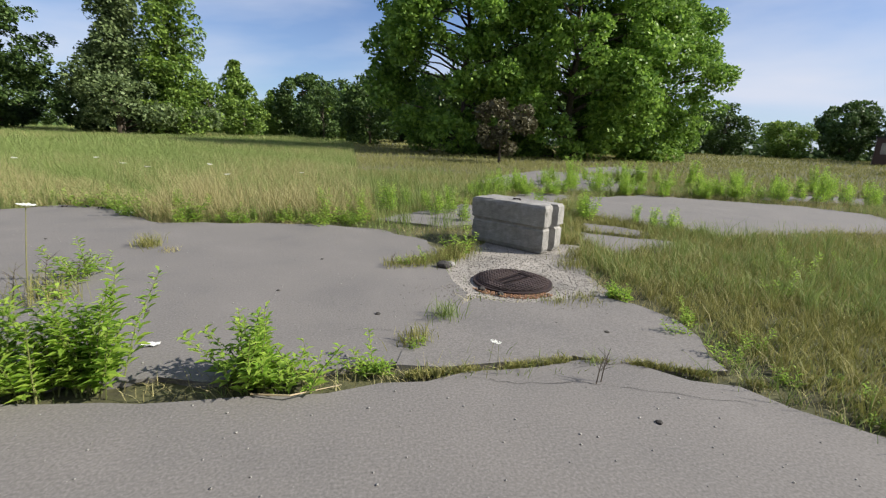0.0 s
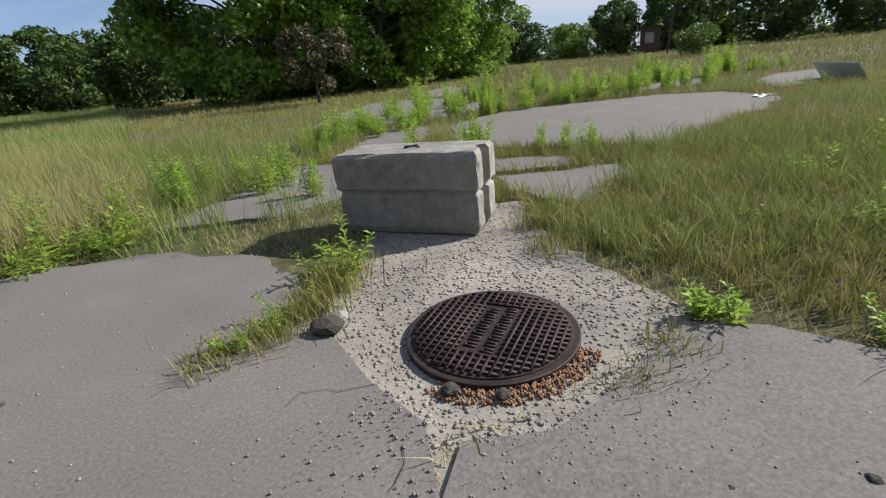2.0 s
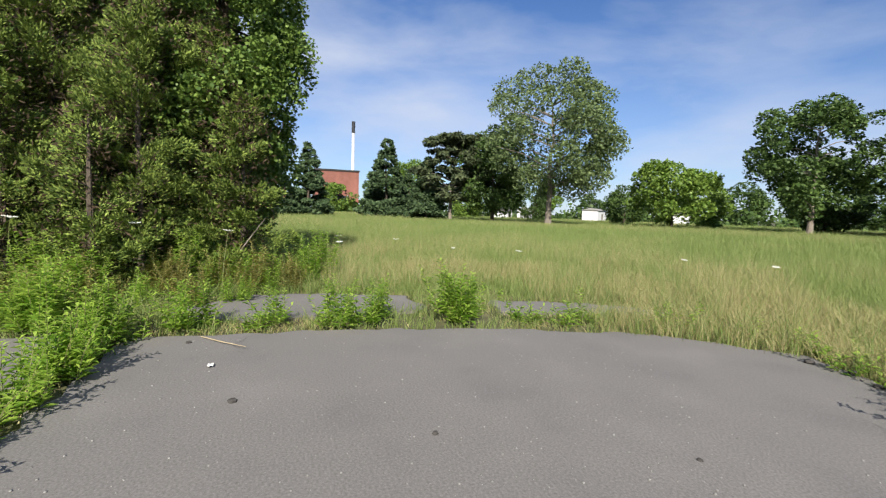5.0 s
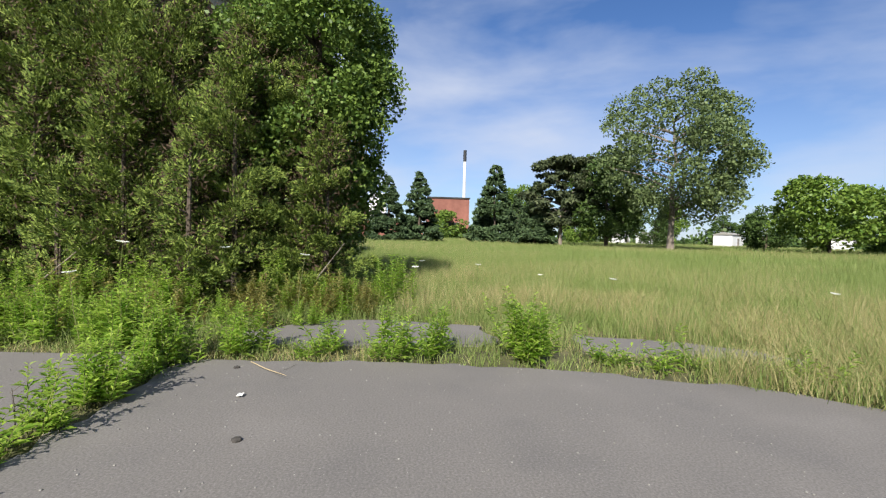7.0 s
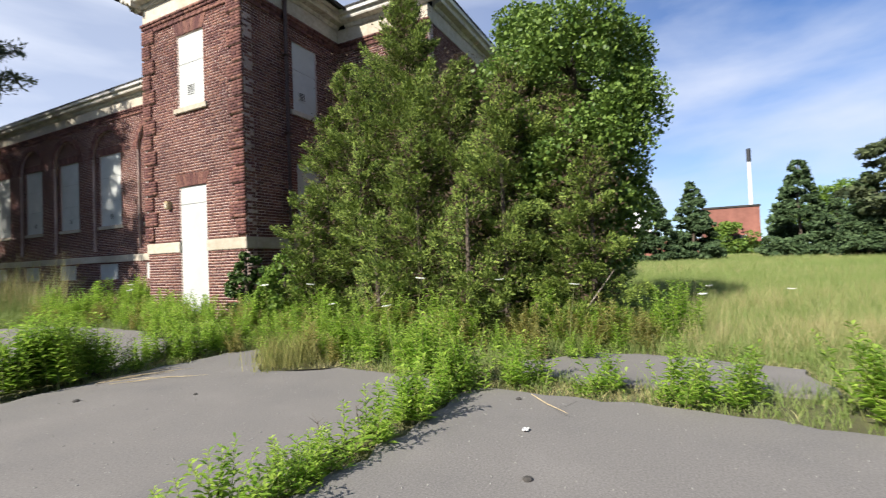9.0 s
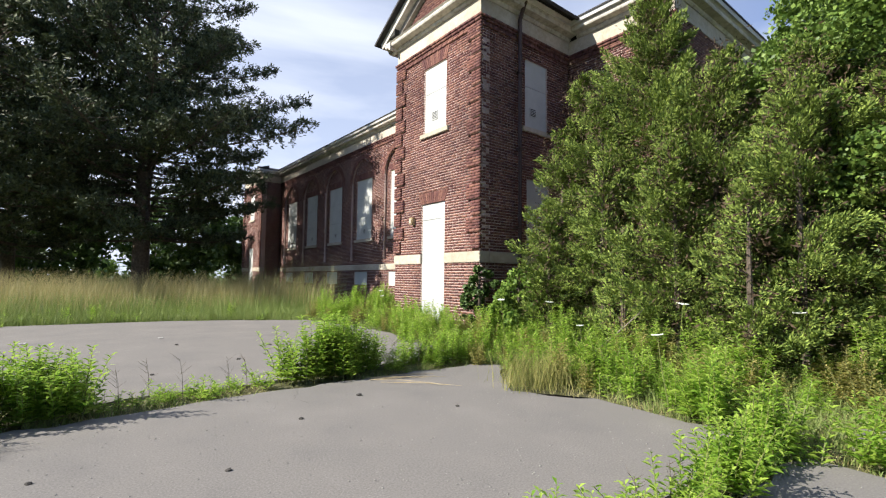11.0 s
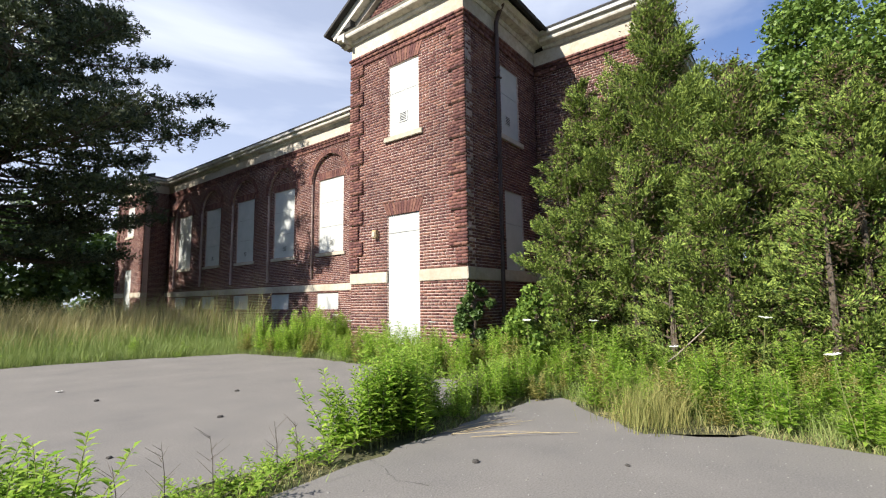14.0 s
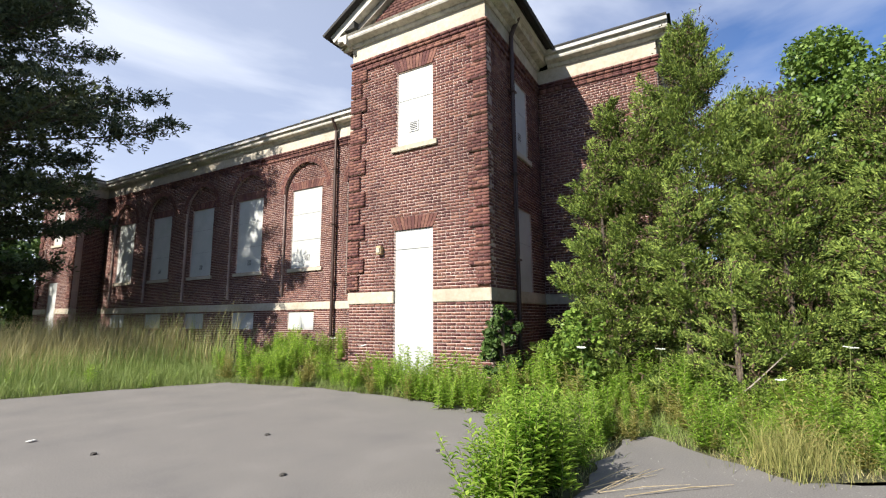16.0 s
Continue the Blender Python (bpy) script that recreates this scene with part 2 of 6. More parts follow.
L_AIRY = leafy("grey_green_tree_leaves", (0.072, 0.112, 0.04), (0.2, 0.264, 0.104), 0.55, 0.3)
L_SPRUCE = leafy("blue_green_spruce_needles", (0.028, 0.056, 0.022), (0.088, 0.136, 0.056), 0.7, 0.1)
L_PINE = leafy("dark_pine_needles", (0.025, 0.04, 0.02), (0.11, 0.135, 0.06), 0.65, 0.05)
L_SAP = leafy("brownish_sapling_leaves", (0.048, 0.044, 0.024), (0.128, 0.12, 0.064), 0.6, 0.2)


# ---- building helpers ----
def raw_mesh(name, verts, faces, mat=None):
    """A mesh from an array of points and an array of triangles or quads."""
    me = bpy.data.meshes.new(name)
    verts, faces = np.asarray(verts, np.float32), np.asarray(faces, np.int32)
    k = faces.shape[1]
    me.vertices.add(len(verts))
    me.vertices.foreach_set("co", verts.ravel())
    me.loops.add(faces.size)
    me.loops.foreach_set("vertex_index", faces.ravel())
    me.polygons.add(len(faces))
    me.polygons.foreach_set("loop_start", np.arange(0, faces.size, k, dtype=np.int32))
    me.update(calc_edges=True)
    if mat:
        me.materials.append(mat)
    return me


def from_bm(name, bm, mat):
    me = bpy.data.meshes.new(name)
    bm.to_mesh(me)
    bm.free()
    me.materials.append(mat)
    return me


def part(name, bm, mat, parent=None, label=""):
    """One mesh object from a bmesh (or a ready mesh), under its thing."""
    me = from_bm(name, bm, mat) if isinstance(bm, bmesh.types.BMesh) else bm
    ob = new(name, me)
    if parent:
        ob.parent = parent
    return tagged(ob, label)


def thing(name, label, category, at=(0, 0, 0), group="", kind=""):
    ob = new(name)
    ob.location = at
    return tagged(ob, label, category, group, kind)


def box(bm, x0, x1, y0, y1, z0, z1, bevel=0.0):
    r = bmesh.ops.create_cube(bm, size=1)
    bmesh.ops.transform(bm, verts=r["verts"], matrix=Matrix.Translation(((x0 + x1) / 2, (y0 + y1) / 2, (z0 + z1) / 2))
                        @ Matrix.Diagonal((abs(x1 - x0), abs(y1 - y0), abs(z1 - z0), 1)))
    if bevel:
        bmesh.ops.bevel(bm, geom=list({e for v in r["verts"] for e in v.link_edges}), offset=bevel, segments=2, affect="EDGES")
    return bm


def one_box(x0, x1, y0, y1, z0, z1, bevel=0.0):
    return box(bmesh.new(), x0, x1, y0, y1, z0, z1, bevel)


def prism(profile, y0, y1, bm=None):
    """A closed profile of (x, z) drawn out along y."""
    bm = bm or bmesh.new()
    a = [bm.verts.new((x, y0, z)) for x, z in profile]
    b = [bm.verts.new((x, y1, z)) for x, z in profile]
    n = len(a)
    for i in range(n):
        bm.faces.new((a[i], a[(i + 1) % n], b[(i + 1) % n], b[i]))
    bm.faces.new(a[::-1])
    bm.faces.new(b)
    bmesh.ops.recalc_face_normals(bm, faces=bm.faces)
    return bm


def tube(points, radii, sides=7, bm=None):
    """A tapered round limb through points."""
    bm = bm or bmesh.new()
    rings = []
    for i, (p, r) in enumerate(zip(points, radii)):
        p = Vector(p)
        d = (Vector(points[min(i + 1, len(points) - 1)]) - Vector(points[max(i - 1, 0)])).normalized()
        a = d.orthogonal().normalized()
        b = d.cross(a)
        rings.append([bm.verts.new(p + r * (math.cos(t) * a + math.sin(t) * b)) for t in (2 * math.pi * k / sides for k in range(sides))])
    for p, q in zip(rings, rings[1:]):
        off = min(range(sides), key=lambda s: (p[0].co - q[s].co).length)
        for k in range(sides):
            bm.faces.new((p[k], p[(k + 1) % sides], q[(k + 1 + off) % sides], q[(k + off) % sides]))
    bm.faces.new(rings[0][::-1])
    bm.faces.new(rings[-1])
    bmesh.ops.recalc_face_normals(bm, faces=bm.faces)
    return bm


BOX_FACES = np.array([(0, 1, 3, 2), (4, 6, 7, 5), (0, 4, 5, 1), (2, 3, 7, 6), (0, 2, 6, 4), (1, 5, 7, 3)])


def boxes_mesh(name, rows, mat):
    """Many boxes, rows of x0 x1 y0 y1 z0 z1, joined into one mesh."""
    rows = np.asarray(rows, float)
    corner = np.array([(i, j, k) for i in (0, 1) for j in (0, 1) for k in (0, 1)])
    v = np.stack([rows[:, [0, 1]][:, corner[:, 0]], rows[:, [2, 3]][:, corner[:, 1]], rows[:, [4, 5]][:, corner[:, 2]]], -1)
    f = BOX_FACES[None] + 8 * np.arange(len(rows))[:, None, None]
    return raw_mesh(name, v.reshape(-1, 3), f.reshape(-1, 4), mat)


# ---- ground ----
def ragged(points, step=0.22, wobble=0.07, seed=0):
    """A closed outline broken into short, crumbled stretches."""
    rng, out = random.Random(seed), []
    for (ax, ay), (bx, by) in zip(points, points[1:] + points[:1]):
        n = max(1, int(math.hypot(bx - ax, by - ay) / step))
        for i in range(n):
            k = i / n
            w = wobble * (1 if i else 0.4)
            out.append((ax + (bx - ax) * k + rng.uniform(-w, w), ay + (by - ay) * k + rng.uniform(-w, w)))
    return out


SLABS = {
    "main": [(-4.55, 1.32), (-4.5, 3.2), (-4.25, 4.6), (-3.75, 6.1), (-2.75, 7.1), (-1.85, 6.85), (-1.15, 6.0), (-0.8, 5.6), (0.5, 5.62), (1.6, 5.45), (2.3, 5.1),
             (2.75, 4.5), (2.85, 4.0), (2.6, 3.42), (2.74, 3.15), (2.74, 2.75), (2.8, 2.4), (2.66, 2.08), (2.48, 1.85), (2.3, 1.62), (2.13, 1.22), (0.8, 1.18), (-1.2, 1.2)],
    "corner": [(2.08, 1.17), (2.1, 1.38), (2.26, 1.64), (2.43, 1.87), (2.62, 2.1), (2.82, 2.28), (3.3, 2.12), (3.7, 2.17), (3.95, 2.25), (4.2, 2.0), (4.25, 1.35), (4.05, 0.88), (3.61, 1.05), (3.16, 1.18), (2.7, 1.13)],
    "near": [(-4.75, 0.9), (-4.8, -0.55), (-4.3, -1.3), (-4.75, -1.9), (-5.4, -2.55), (-5.1, -2.85), (-3.0, -2.9), (-1.9, -2.85), (-0.5, -2.75), (0.6, -2.65), (2.6, -2.75),
             (4.6, -2.7), (4.55, -1.0), (4.32, 0.2), (4.0, 0.74), (3.6, 0.98), (3.16, 1.1), (2.7, 1.06), (2.2, 1.0), (0.6, 0.98), (-1.5, 0.95), (-3.2, 1.02)],
    "back": [(-5.3, -3.3), (-5.9, -4.9), (-6.2, -6.8), (-6.35, -8.9), (-6.0, -11.1), (-4.3, -12.1), (-2.5, -12.8), (0.8, -13.1), (4.5, -13.2), (5.2, -8.5), (4.9, -3.2),
             (2.0, -3.15), (-0.6, -3.35), (-2.2, -3.4), (-3.6, -3.45)],
    "beside": [(-5.1, 1.5), (-5.05, 3.4), (-5.3, 4.3), (-6.2, 4.2), (-6.5, 3.2), (-6.5, 2.2), (-5.7, 1.4)],
    "beside far": [(-4.95, 5.1), (-4.55, 6.4), (-4.2, 7.0), (-4.6, 7.3), (-5.2, 6.6), (-5.7, 5.3)],
    "behind block": [(2.2, 6.0), (2.8, 6.6), (3.41, 7.05), (3.96, 7.8), (4.55, 7.3), (4.3, 6.2), (3.78, 5.56), (3.0, 5.5)],
    "block right": [(4.95, 4.56), (5.19, 5.0), (6.3, 4.35), (6.05, 3.95), (4.98, 3.75)],
    "thin": [(5.63, 5.75), (6.09, 5.45), (6.3, 4.9), (5.95, 4.72), (5.36, 5.18)],
    "wide": [(6.0, 6.9), (7.45, 9.1), (9.5, 9.85), (12.6, 8.1), (13.2, 6.9), (12.26, 5.38), (10.6, 4.95), (7.4, 4.6), (6.65, 5.75)],
    "strip": [(4.95, 7.0), (5.7, 7.3), (7.2, 9.5), (6.3, 10.0), (5.1, 8.6), (4.65, 7.9)],
    "far a": [(5.6, 12.4), (7.5, 15.5), (10.1, 18.4), (11.8, 16.4), (11.0, 11.7), (9.4, 10.5), (7.6, 10.4), (6.2, 11.2)],
    "far b": [(12.4, 9.4), (15.5, 10.4), (17.5, 9.6), (15.0, 8.4)],
    "far c": [(13.7, 21.4), (17.0, 23.4), (16.4, 19.6), (13.75, 16.7), (11.9, 17.5)],
    "far d": [(15.5, 7.4), (17.5, 7.9), (19.8, 7.2), (17.3, 6.1), (15.6, 5.7), (13.8, 6.1)],
}


def inside(poly, x, y):
    """Whether the points of the arrays x, y lie in the outline."""
    x, y, hit = np.asarray(x, float), np.asarray(y, float), np.zeros(np.shape(x), bool)
    for (ax, ay), (bx, by) in zip(poly, poly[1:] + poly[:1]):
        if ay != by:
            hit ^= ((ay > y) != (by > y)) & (x < (bx - ax) * (y - ay) / (by - ay) + ax)
    return hit


ground = tagged(new("ground", raw_mesh("ground", [(-1500, -1500, -0.035), (1500, -1500, -0.035), (1500, 1500, -0.035), (-1500, 1500, -0.035)], [(0, 1, 2, 3)], M_SOIL)),
                "dry soil with thatch and grass reaching the horizon", "ground", kind="structure")
pavement = thing("pavement", "cracked grey asphalt slabs with weeds in the joints", "pavement", kind="structure")
for i, (key, outline) in enumerate(SLABS.items()):
    bm = bmesh.new()
    low = ragged(outline, seed=i)
    top = [bm.verts.new((x, y, 0.005 if key == "corner" else 0.0)) for x, y in low]
    skirt = [bm.verts.new((x * 1.0 + random.uniform(-0.02, 0.02), y + random.uniform(-0.02, 0.02), -0.06)) for x, y in low]
    bm.faces.new(top)
    for k in range(len(top)):
        bm.faces.new((top[k - 1], top[k], skirt[k], skirt[k - 1]))
    bmesh.ops.triangulate(bm, faces=[f for f in bm.faces if len(f.verts) > 4])
    bmesh.ops.recalc_face_normals(bm, faces=bm.faces)
    part("asphalt_slab", bm, M_ASPHALT, pavement)

# ---- the brick building ----
COURSE, FRONT, WING, TOWER_S, TOWER_N = 0.0705, -7.85, -11.35, -9.32, -5.65
BAND0, BAND1, BRICK_TOP, FRIEZE_TOP = 1.68, 1.95, 7.78, 8.2
building = thing("brick_building", "derelict two-storey red brick building with boarded windows and stone trim", "building")


def spans(u0, u1, z, holes):
    """What is left of u0..u1 at the height z beside the holes."""
    cut = sorted(h(z) for h in holes if h(z))
    out, a = [], u0
    for p, q in cut:
        if p > a:
            out.append((a, min(p, u1)))
        a = max(a, q)
    if a < u1:
        out.append((a, u1))
    return [(p, q) for p, q in out if q - p > 0.02]


def square_hole(u0, u1, z0, z1):
    return lambda z: (u0, u1) if z0 < z < z1 else None


def arch_hole(c, half, z0, spring):
    def at(z):
        if z0 < z <= spring:
            return (c - half, c + half)
        if spring < z < spring + half:
            w = math.sqrt(half * half - (z - spring) ** 2)
            return (c - w, c + w)
        return None
    return at


def brick_wall(name, label, axis, plane, out, u0, u1, z0, z1, holes=(), thick=0.3, singles=None, seed=0):
    """A wall of courses: mortar body with every brick on its face. axis: along which it runs; out: +1 or -1, the way it faces.
    singles: a test of (u, z) for the bricks that are objects of their own."""
    rng = random.Random(seed)
    body, bricks, loose = [], [], []

    def row(a, b, d0, d1, p, q):
        lo, hi = sorted((plane + out * d0, plane + out * d1))
        return (lo, hi, a, b, p, q) if axis == "y" else (a, b, lo, hi, p, q)

    n = int(round((z1 - z0) / COURSE))
    for i in range(n):
        za, zb = z0 + (z1 - z0) * i / n, z0 + (z1 - z0) * (i + 1) / n
        zm = (za + zb) / 2
        length = 0.107 if i % 6 == 4 else 0.222
        for a, b in spans(u0, u1, zm, holes):
            body.append(row(a, b, -thick, -0.007, za, zb))
            u = a - (length / 2 if i % 2 else 0)
            while u < b - 0.02:
                p, q = max(u, a) + 0.0075, min(u + length, b) - 0.0075
                if q - p > 0.025:
                    proud = rng.uniform(-0.002, 0.004)
                    r = row(p, q, -0.02, proud, za + 0.009 + rng.uniform(-0.0015, 0.0015), zb - 0.008)
                    (loose if singles and singles((p + q) / 2, zm) else bricks).append(r)
                u += length
    wall = new(name, boxes_mesh(name, body, M_MORTAR))
    wall.parent = building
    tagged(wall, label)
    if bricks:
        face = new("brick_facing", boxes_mesh("brick_facing", bricks, M_BRICK))
        face.parent = wall
        tagged(face, "many weathered red-brown bricks", kind="stuff")
    shared = {}
    for x0, x1, y0, y1, p, q in loose[:300]:
        size = (round(x1 - x0, 2), round(y1 - y0, 2))
        if size not in shared:
            sx, sy, sz = max(x1 - x0, 0.01) / 2, (y1 - y0) / 2, (q - p) / 2
            shared[size] = boxes_mesh("brick", [(-sx, sx, -sy, sy, -sz, sz)], M_BRICK)
        b = new("brick", shared[size])
        b.parent, b.location = wall, ((x0 + x1) / 2, (y0 + y1) / 2, (p + q) / 2)
    return wall


def splayed_lintel(c, half, z0, z1, plane, parent):
    """A flat arch of upright bricks that lean outwards."""
    bm = bmesh.new()
    n = 13
    for i in range(n):
        k0, k1 = -1 + 2 * i / n + 0.012, -1 + 2 * (i + 1) / n - 0.012
        pts = [(k0 * half, z0), (k1 * half, z0), (k1 * (half + 0.16), z1), (k0 * (half + 0.16), z1)]
        vs = [[bm.verts.new((plane + d, c + y, z)) for y, z in pts] for d in (-0.03, 0.012)]
        bm.faces.new(vs[1])
        for j in range(4):
            bm.faces.new((vs[0][j], vs[0][(j + 1) % 4], vs[1][(j + 1) % 4], vs[1][j]))
    bmesh.ops.recalc_face_normals(bm, faces=bm.faces)
    return part("splayed_brick_lintel", bm, M_BRICK, parent)


def board(axis, plane, out, u0, u1, z0, z1, seams, vent=None, sill=True, name="boarded_window"):
    """A white board set back in its opening, in sheets with seams, with a louvred vent and a stone sill."""
    w = new(name)
    w.parent = building
    tagged(w, "white painted boards over an opening")

    def put(nm, a, b, d0, d1, p, q, mat, bevel=0.0, label=""):
        lo, hi = sorted((plane + out * d0, plane + out * d1))
        bm = one_box(lo, hi, a, b, p, q, bevel) if axis == "y" else one_box(a, b, lo, hi, p, q, bevel)
        return part(nm, bm, mat, w, label)
    levels = [z0] + list(seams) + [z1]
    put("seam_backing", u0, u1, -0.2, -0.055, z0, z1, M_SEAM)
    for p, q in zip(levels, levels[1:]):
        put("board_sheet", u0 + 0.012, u1 - 0.012, -0.053, -0.033 - random.uniform(0, 0.004), p + 0.006, q - 0.006, M_BOARD, 0.003)
    if vent:
        uv, zv = vent
        put("vent_frame", uv - 0.13, uv + 0.13, -0.031, -0.016, zv - 0.13, zv + 0.13, M_BOARD, 0.004)
        for k in range(5):
            put("vent_slat", uv - 0.1, uv + 0.1, -0.0155, -0.011, zv - 0.095 + 0.042 * k, zv - 0.075 + 0.042 * k, M_DARK)
    if sill:
        put("stone_sill", u0 - 0.13, u1 + 0.13, -0.1, 0.06, z0 - 0.13, z0, M_STONE, 0.01)
    return w


def near_brick(u, z):
    return -7.0 < u < -5.6 and 0.3 < z < 1.66 or -7.0 < u < -5.6 and 1.95 < z < 3.2


DOOR, WIN = (-8.01, -6.99, 0.12, 3.32), (-7.96, -6.98, 5.3, 7.16)
brick_wall("tower_front_wall", "sunlit red brick tower front in common bond", "y", FRONT, 1, TOWER_S, TOWER_N, 0, BAND0, [square_hole(*DOOR)], singles=near_brick, seed=1)
brick_wall("tower_front_wall", "sunlit red brick tower front in common bond", "y", FRONT, 1, TOWER_S, TOWER_N, BAND1, BRICK_TOP,
           [square_hole(*DOOR), square_hole(*WIN)], seed=2)
SIDE_W, SIDE_D = (-10.36, -9.46, 5.3, 7.16), (-10.42, -9.52, BAND1, 3.95)
brick_wall("tower_side_wall", "shaded red brick side of the tower", "x", TOWER_N, 1, WING, FRONT - 0.3, 0, BAND0, seed=3)
brick_wall("tower_side_wall", "shaded red brick side of the tower", "x", TOWER_N, 1, WING, FRONT - 0.3, BAND1, BRICK_TOP,
           [square_hole(*SIDE_W), square_hole(*SIDE_D)], seed=4)
# the tower's corner returns over the thickness of the front wall
part("corner_return", one_box(FRONT - 0.3, FRONT - 0.008, TOWER_N - 0.3, TOWER_N - 0.012, 0, BRICK_TOP), M_MORTAR, building)
brick_wall("tower_corner_wall", "shaded brick corner", "x", TOWER_N, 1, FRONT - 0.3, FRONT - 0.021, 0, BAND0, thick=0.011, seed=5)
brick_wall("tower_corner_wall", "shaded brick corner", "x", TOWER_N, 1, FRONT - 0.3, FRONT - 0.021, BAND1, BRICK_TOP, thick=0.011, seed=6)
brick_wall("tower_south_wall", "red brick south side of the tower", "x", TOWER_S, -1, WING, FRONT - 0.3, 0, BRICK_TOP, seed=7)

PITCH, ARCHES = 3.2, [-11.5 - 3.2 * k for k in range(6)]
wing_holes = [arch_hole(c, 1.1, 2.15, 6.1) for c in ARCHES]
base_holes = [square_hole(c - 0.65, c + 0.65, 0.95, 1.62) for c in ARCHES]
brick_wall("wing_wall", "long red brick wing with round-arched recesses", "y", WING, 1, -29.5, TOWER_S, BAND1, BRICK_TOP, wing_holes, thick=0.12, seed=8)
brick_wall("wing_base_wall", "red brick base of the wing", "y", WING, 1, -29.5, TOWER_S, 0, BAND0, base_holes, seed=9)
brick_wall("wing_recess_wall", "recessed brick panels in the arches", "y", WING - 0.12, 1, -29.5, TOWER_S, BAND1, 7.4,
           [square_hole(c - 0.75, c + 0.75, 3.2, 6.2) for c in ARCHES], thick=0.25, seed=10)
for k, c in enumerate(ARCHES):
    board("y", WING - 0.12, 1, c - 0.75, c + 0.75, 3.2, 6.2, (4.25, 5.25), vent=(c + 0.05, 3.6))
    board("y", WING, 1, c - 0.65, c + 0.65, 0.95, 1.62, (), sill=False)
    splayed_lintel(c, 0.75, 6.21, 6.5, WING - 0.12, building)
    bm = bmesh.new()
    m = 32
    for i in range(m):
        t0, t1 = math.pi * i / m + 0.006, math.pi * (i + 1) / m - 0.006
        for ra, rb in ((1.1, 1.2), (1.21, 1.31)):
            pts = [(ra, t0), (rb, t0), (rb, t1), (ra, t1)]
            vs = [[bm.verts.new((WING + d, c + r * math.cos(t), 6.1 + r * math.sin(t))) for r, t in pts] for d in (-0.06, 0.014)]
            bm.faces.new(vs[1])
            for j in range(4):
                bm.faces.new((vs[0][j], vs[0][(j + 1) % 4], vs[1][(j + 1) % 4], vs[1][j]))
    bmesh.ops.recalc_face_normals(bm, faces=bm.faces)
    part("arch_ring", bm, M_BRICK, building)
brick_wall("north_wing_wall", "red brick wing beside the tower", "y", WING, 1, TOWER_N, -2.6, 0, BRICK_TOP, seed=11)
brick_wall("north_end_wall", "red brick end wall", "x", -2.6, 1, -20.0, WING - 0.3, 0, BRICK_TOP, seed=12)
FAR_F = -10.1
brick_wall("far_tower_front_wall", "red brick front of the far tower", "y", FAR_F, 1, -33.6, -29.5, 0, BRICK_TOP,
           [square_hole(-32.1, -31.1, 0.12, 3.3), square_hole(-32.1, -31.1, 5.3, 7.1)], seed=13)
brick_wall("far_tower_side_wall", "shaded side of the far tower", "x", -29.5, 1, WING, FAR_F - 0.3, 0, BRICK_TOP, seed=14)
board("y", FAR_F, 1, -32.1, -31.1, 0.12, 3.3, (2.88,), sill=False)
board("y", FAR_F, 1, -32.1, -31.1, 5.3, 7.1, (6.3,))
board("y", FRONT, 1, *WIN, (6.42,), vent=(-7.5, 5.75))
splayed_lintel(-7.47, 0.49, 7.165, 7.5, FRONT, building)
board("x", TOWER_N, 1, *SIDE_W, (6.42,), vent=(-9.8, 5.75))
board("x", TOWER_N, 1, *SIDE_D, (3.1,), sill=False)
board("y", FRONT, 1, *DOOR, (2.88,), sill=False, name="boarded_door")
splayed_lintel(-7.5, 0.51, 3.325, 3.63, FRONT, building)
part("door_threshold", one_box(FRONT - 0.2, FRONT + 0.12, -8.1, -6.9, -0.04, 0.12, 0.015), M_CONC, building)

# stone band
for nm, r in (("stone_band", (FRONT - 0.3, FRONT + 0.03, TOWER_S - 0.03, DOOR[0])), ("stone_band", (FRONT - 0.3, FRONT + 0.03, DOOR[1], TOWER_N + 0.03)),
              ("stone_band", (WING, FRONT - 0.3, TOWER_N - 0.3, TOWER_N + 0.03)), ("stone_band", (WING - 0.3, WING + 0.03, -29.5, TOWER_S)),
              ("stone_band", (WING - 0.3, WING + 0.033, TOWER_N, -2.57)), ("stone_band", (FAR_F - 0.3, FAR_F + 0.03, -33.63, -32.1)), ("stone_band", (FAR_F - 0.3, FAR_F + 0.03, -31.1, -29.47))):
    part(nm, one_box(*r, BAND0 + 0.002, BAND1 - 0.002, 0.012), M_STONE, building)

# raised brick quoins, five courses each, long and short by turns
for corner, way, plane in ((TOWER_S, 1, FRONT), (TOWER_N, -1, FRONT), (-33.6, 1, FAR_F), (-29.5, -1, FAR_F)):
    for i in range(14):
        z0 = BAND1 + 0.06 + i * 0.402
        long = 0.44 if i % 2 else 0.28
        rows = []
        for j in range(5):
            za = z0 + j * COURSE
            a = 0.0
            cuts = [0.0, 0.22, long] if j % 2 else [0.0, 0.11, min(0.33, long), long]
            for p, q in zip(cuts, cuts[1:]):
                if q - p > 0.02:
                    u = sorted((corner + way * (p + 0.004 - 0.04 * (p == 0)), corner + way * (q - 0.004)))
                    rows.append((plane - 0.01, plane + 0.055 + random.uniform(-0.003, 0.003), *u, za + 0.004, za + COURSE - 0.004))
        u = sorted((corner + way * -0.032, corner + way * (long - 0.006)))
        q = part("quoin", one_box(plane - 0.01, plane + 0.046, *u, z0 + 0.003, z0 + 5 * COURSE - 0.003), M_MORTAR, building)
        q2 = new("brick_facing", boxes_mesh("brick_facing", rows, M_BRICK))
        q2.parent = q
        tagged(q2, kind="stuff")

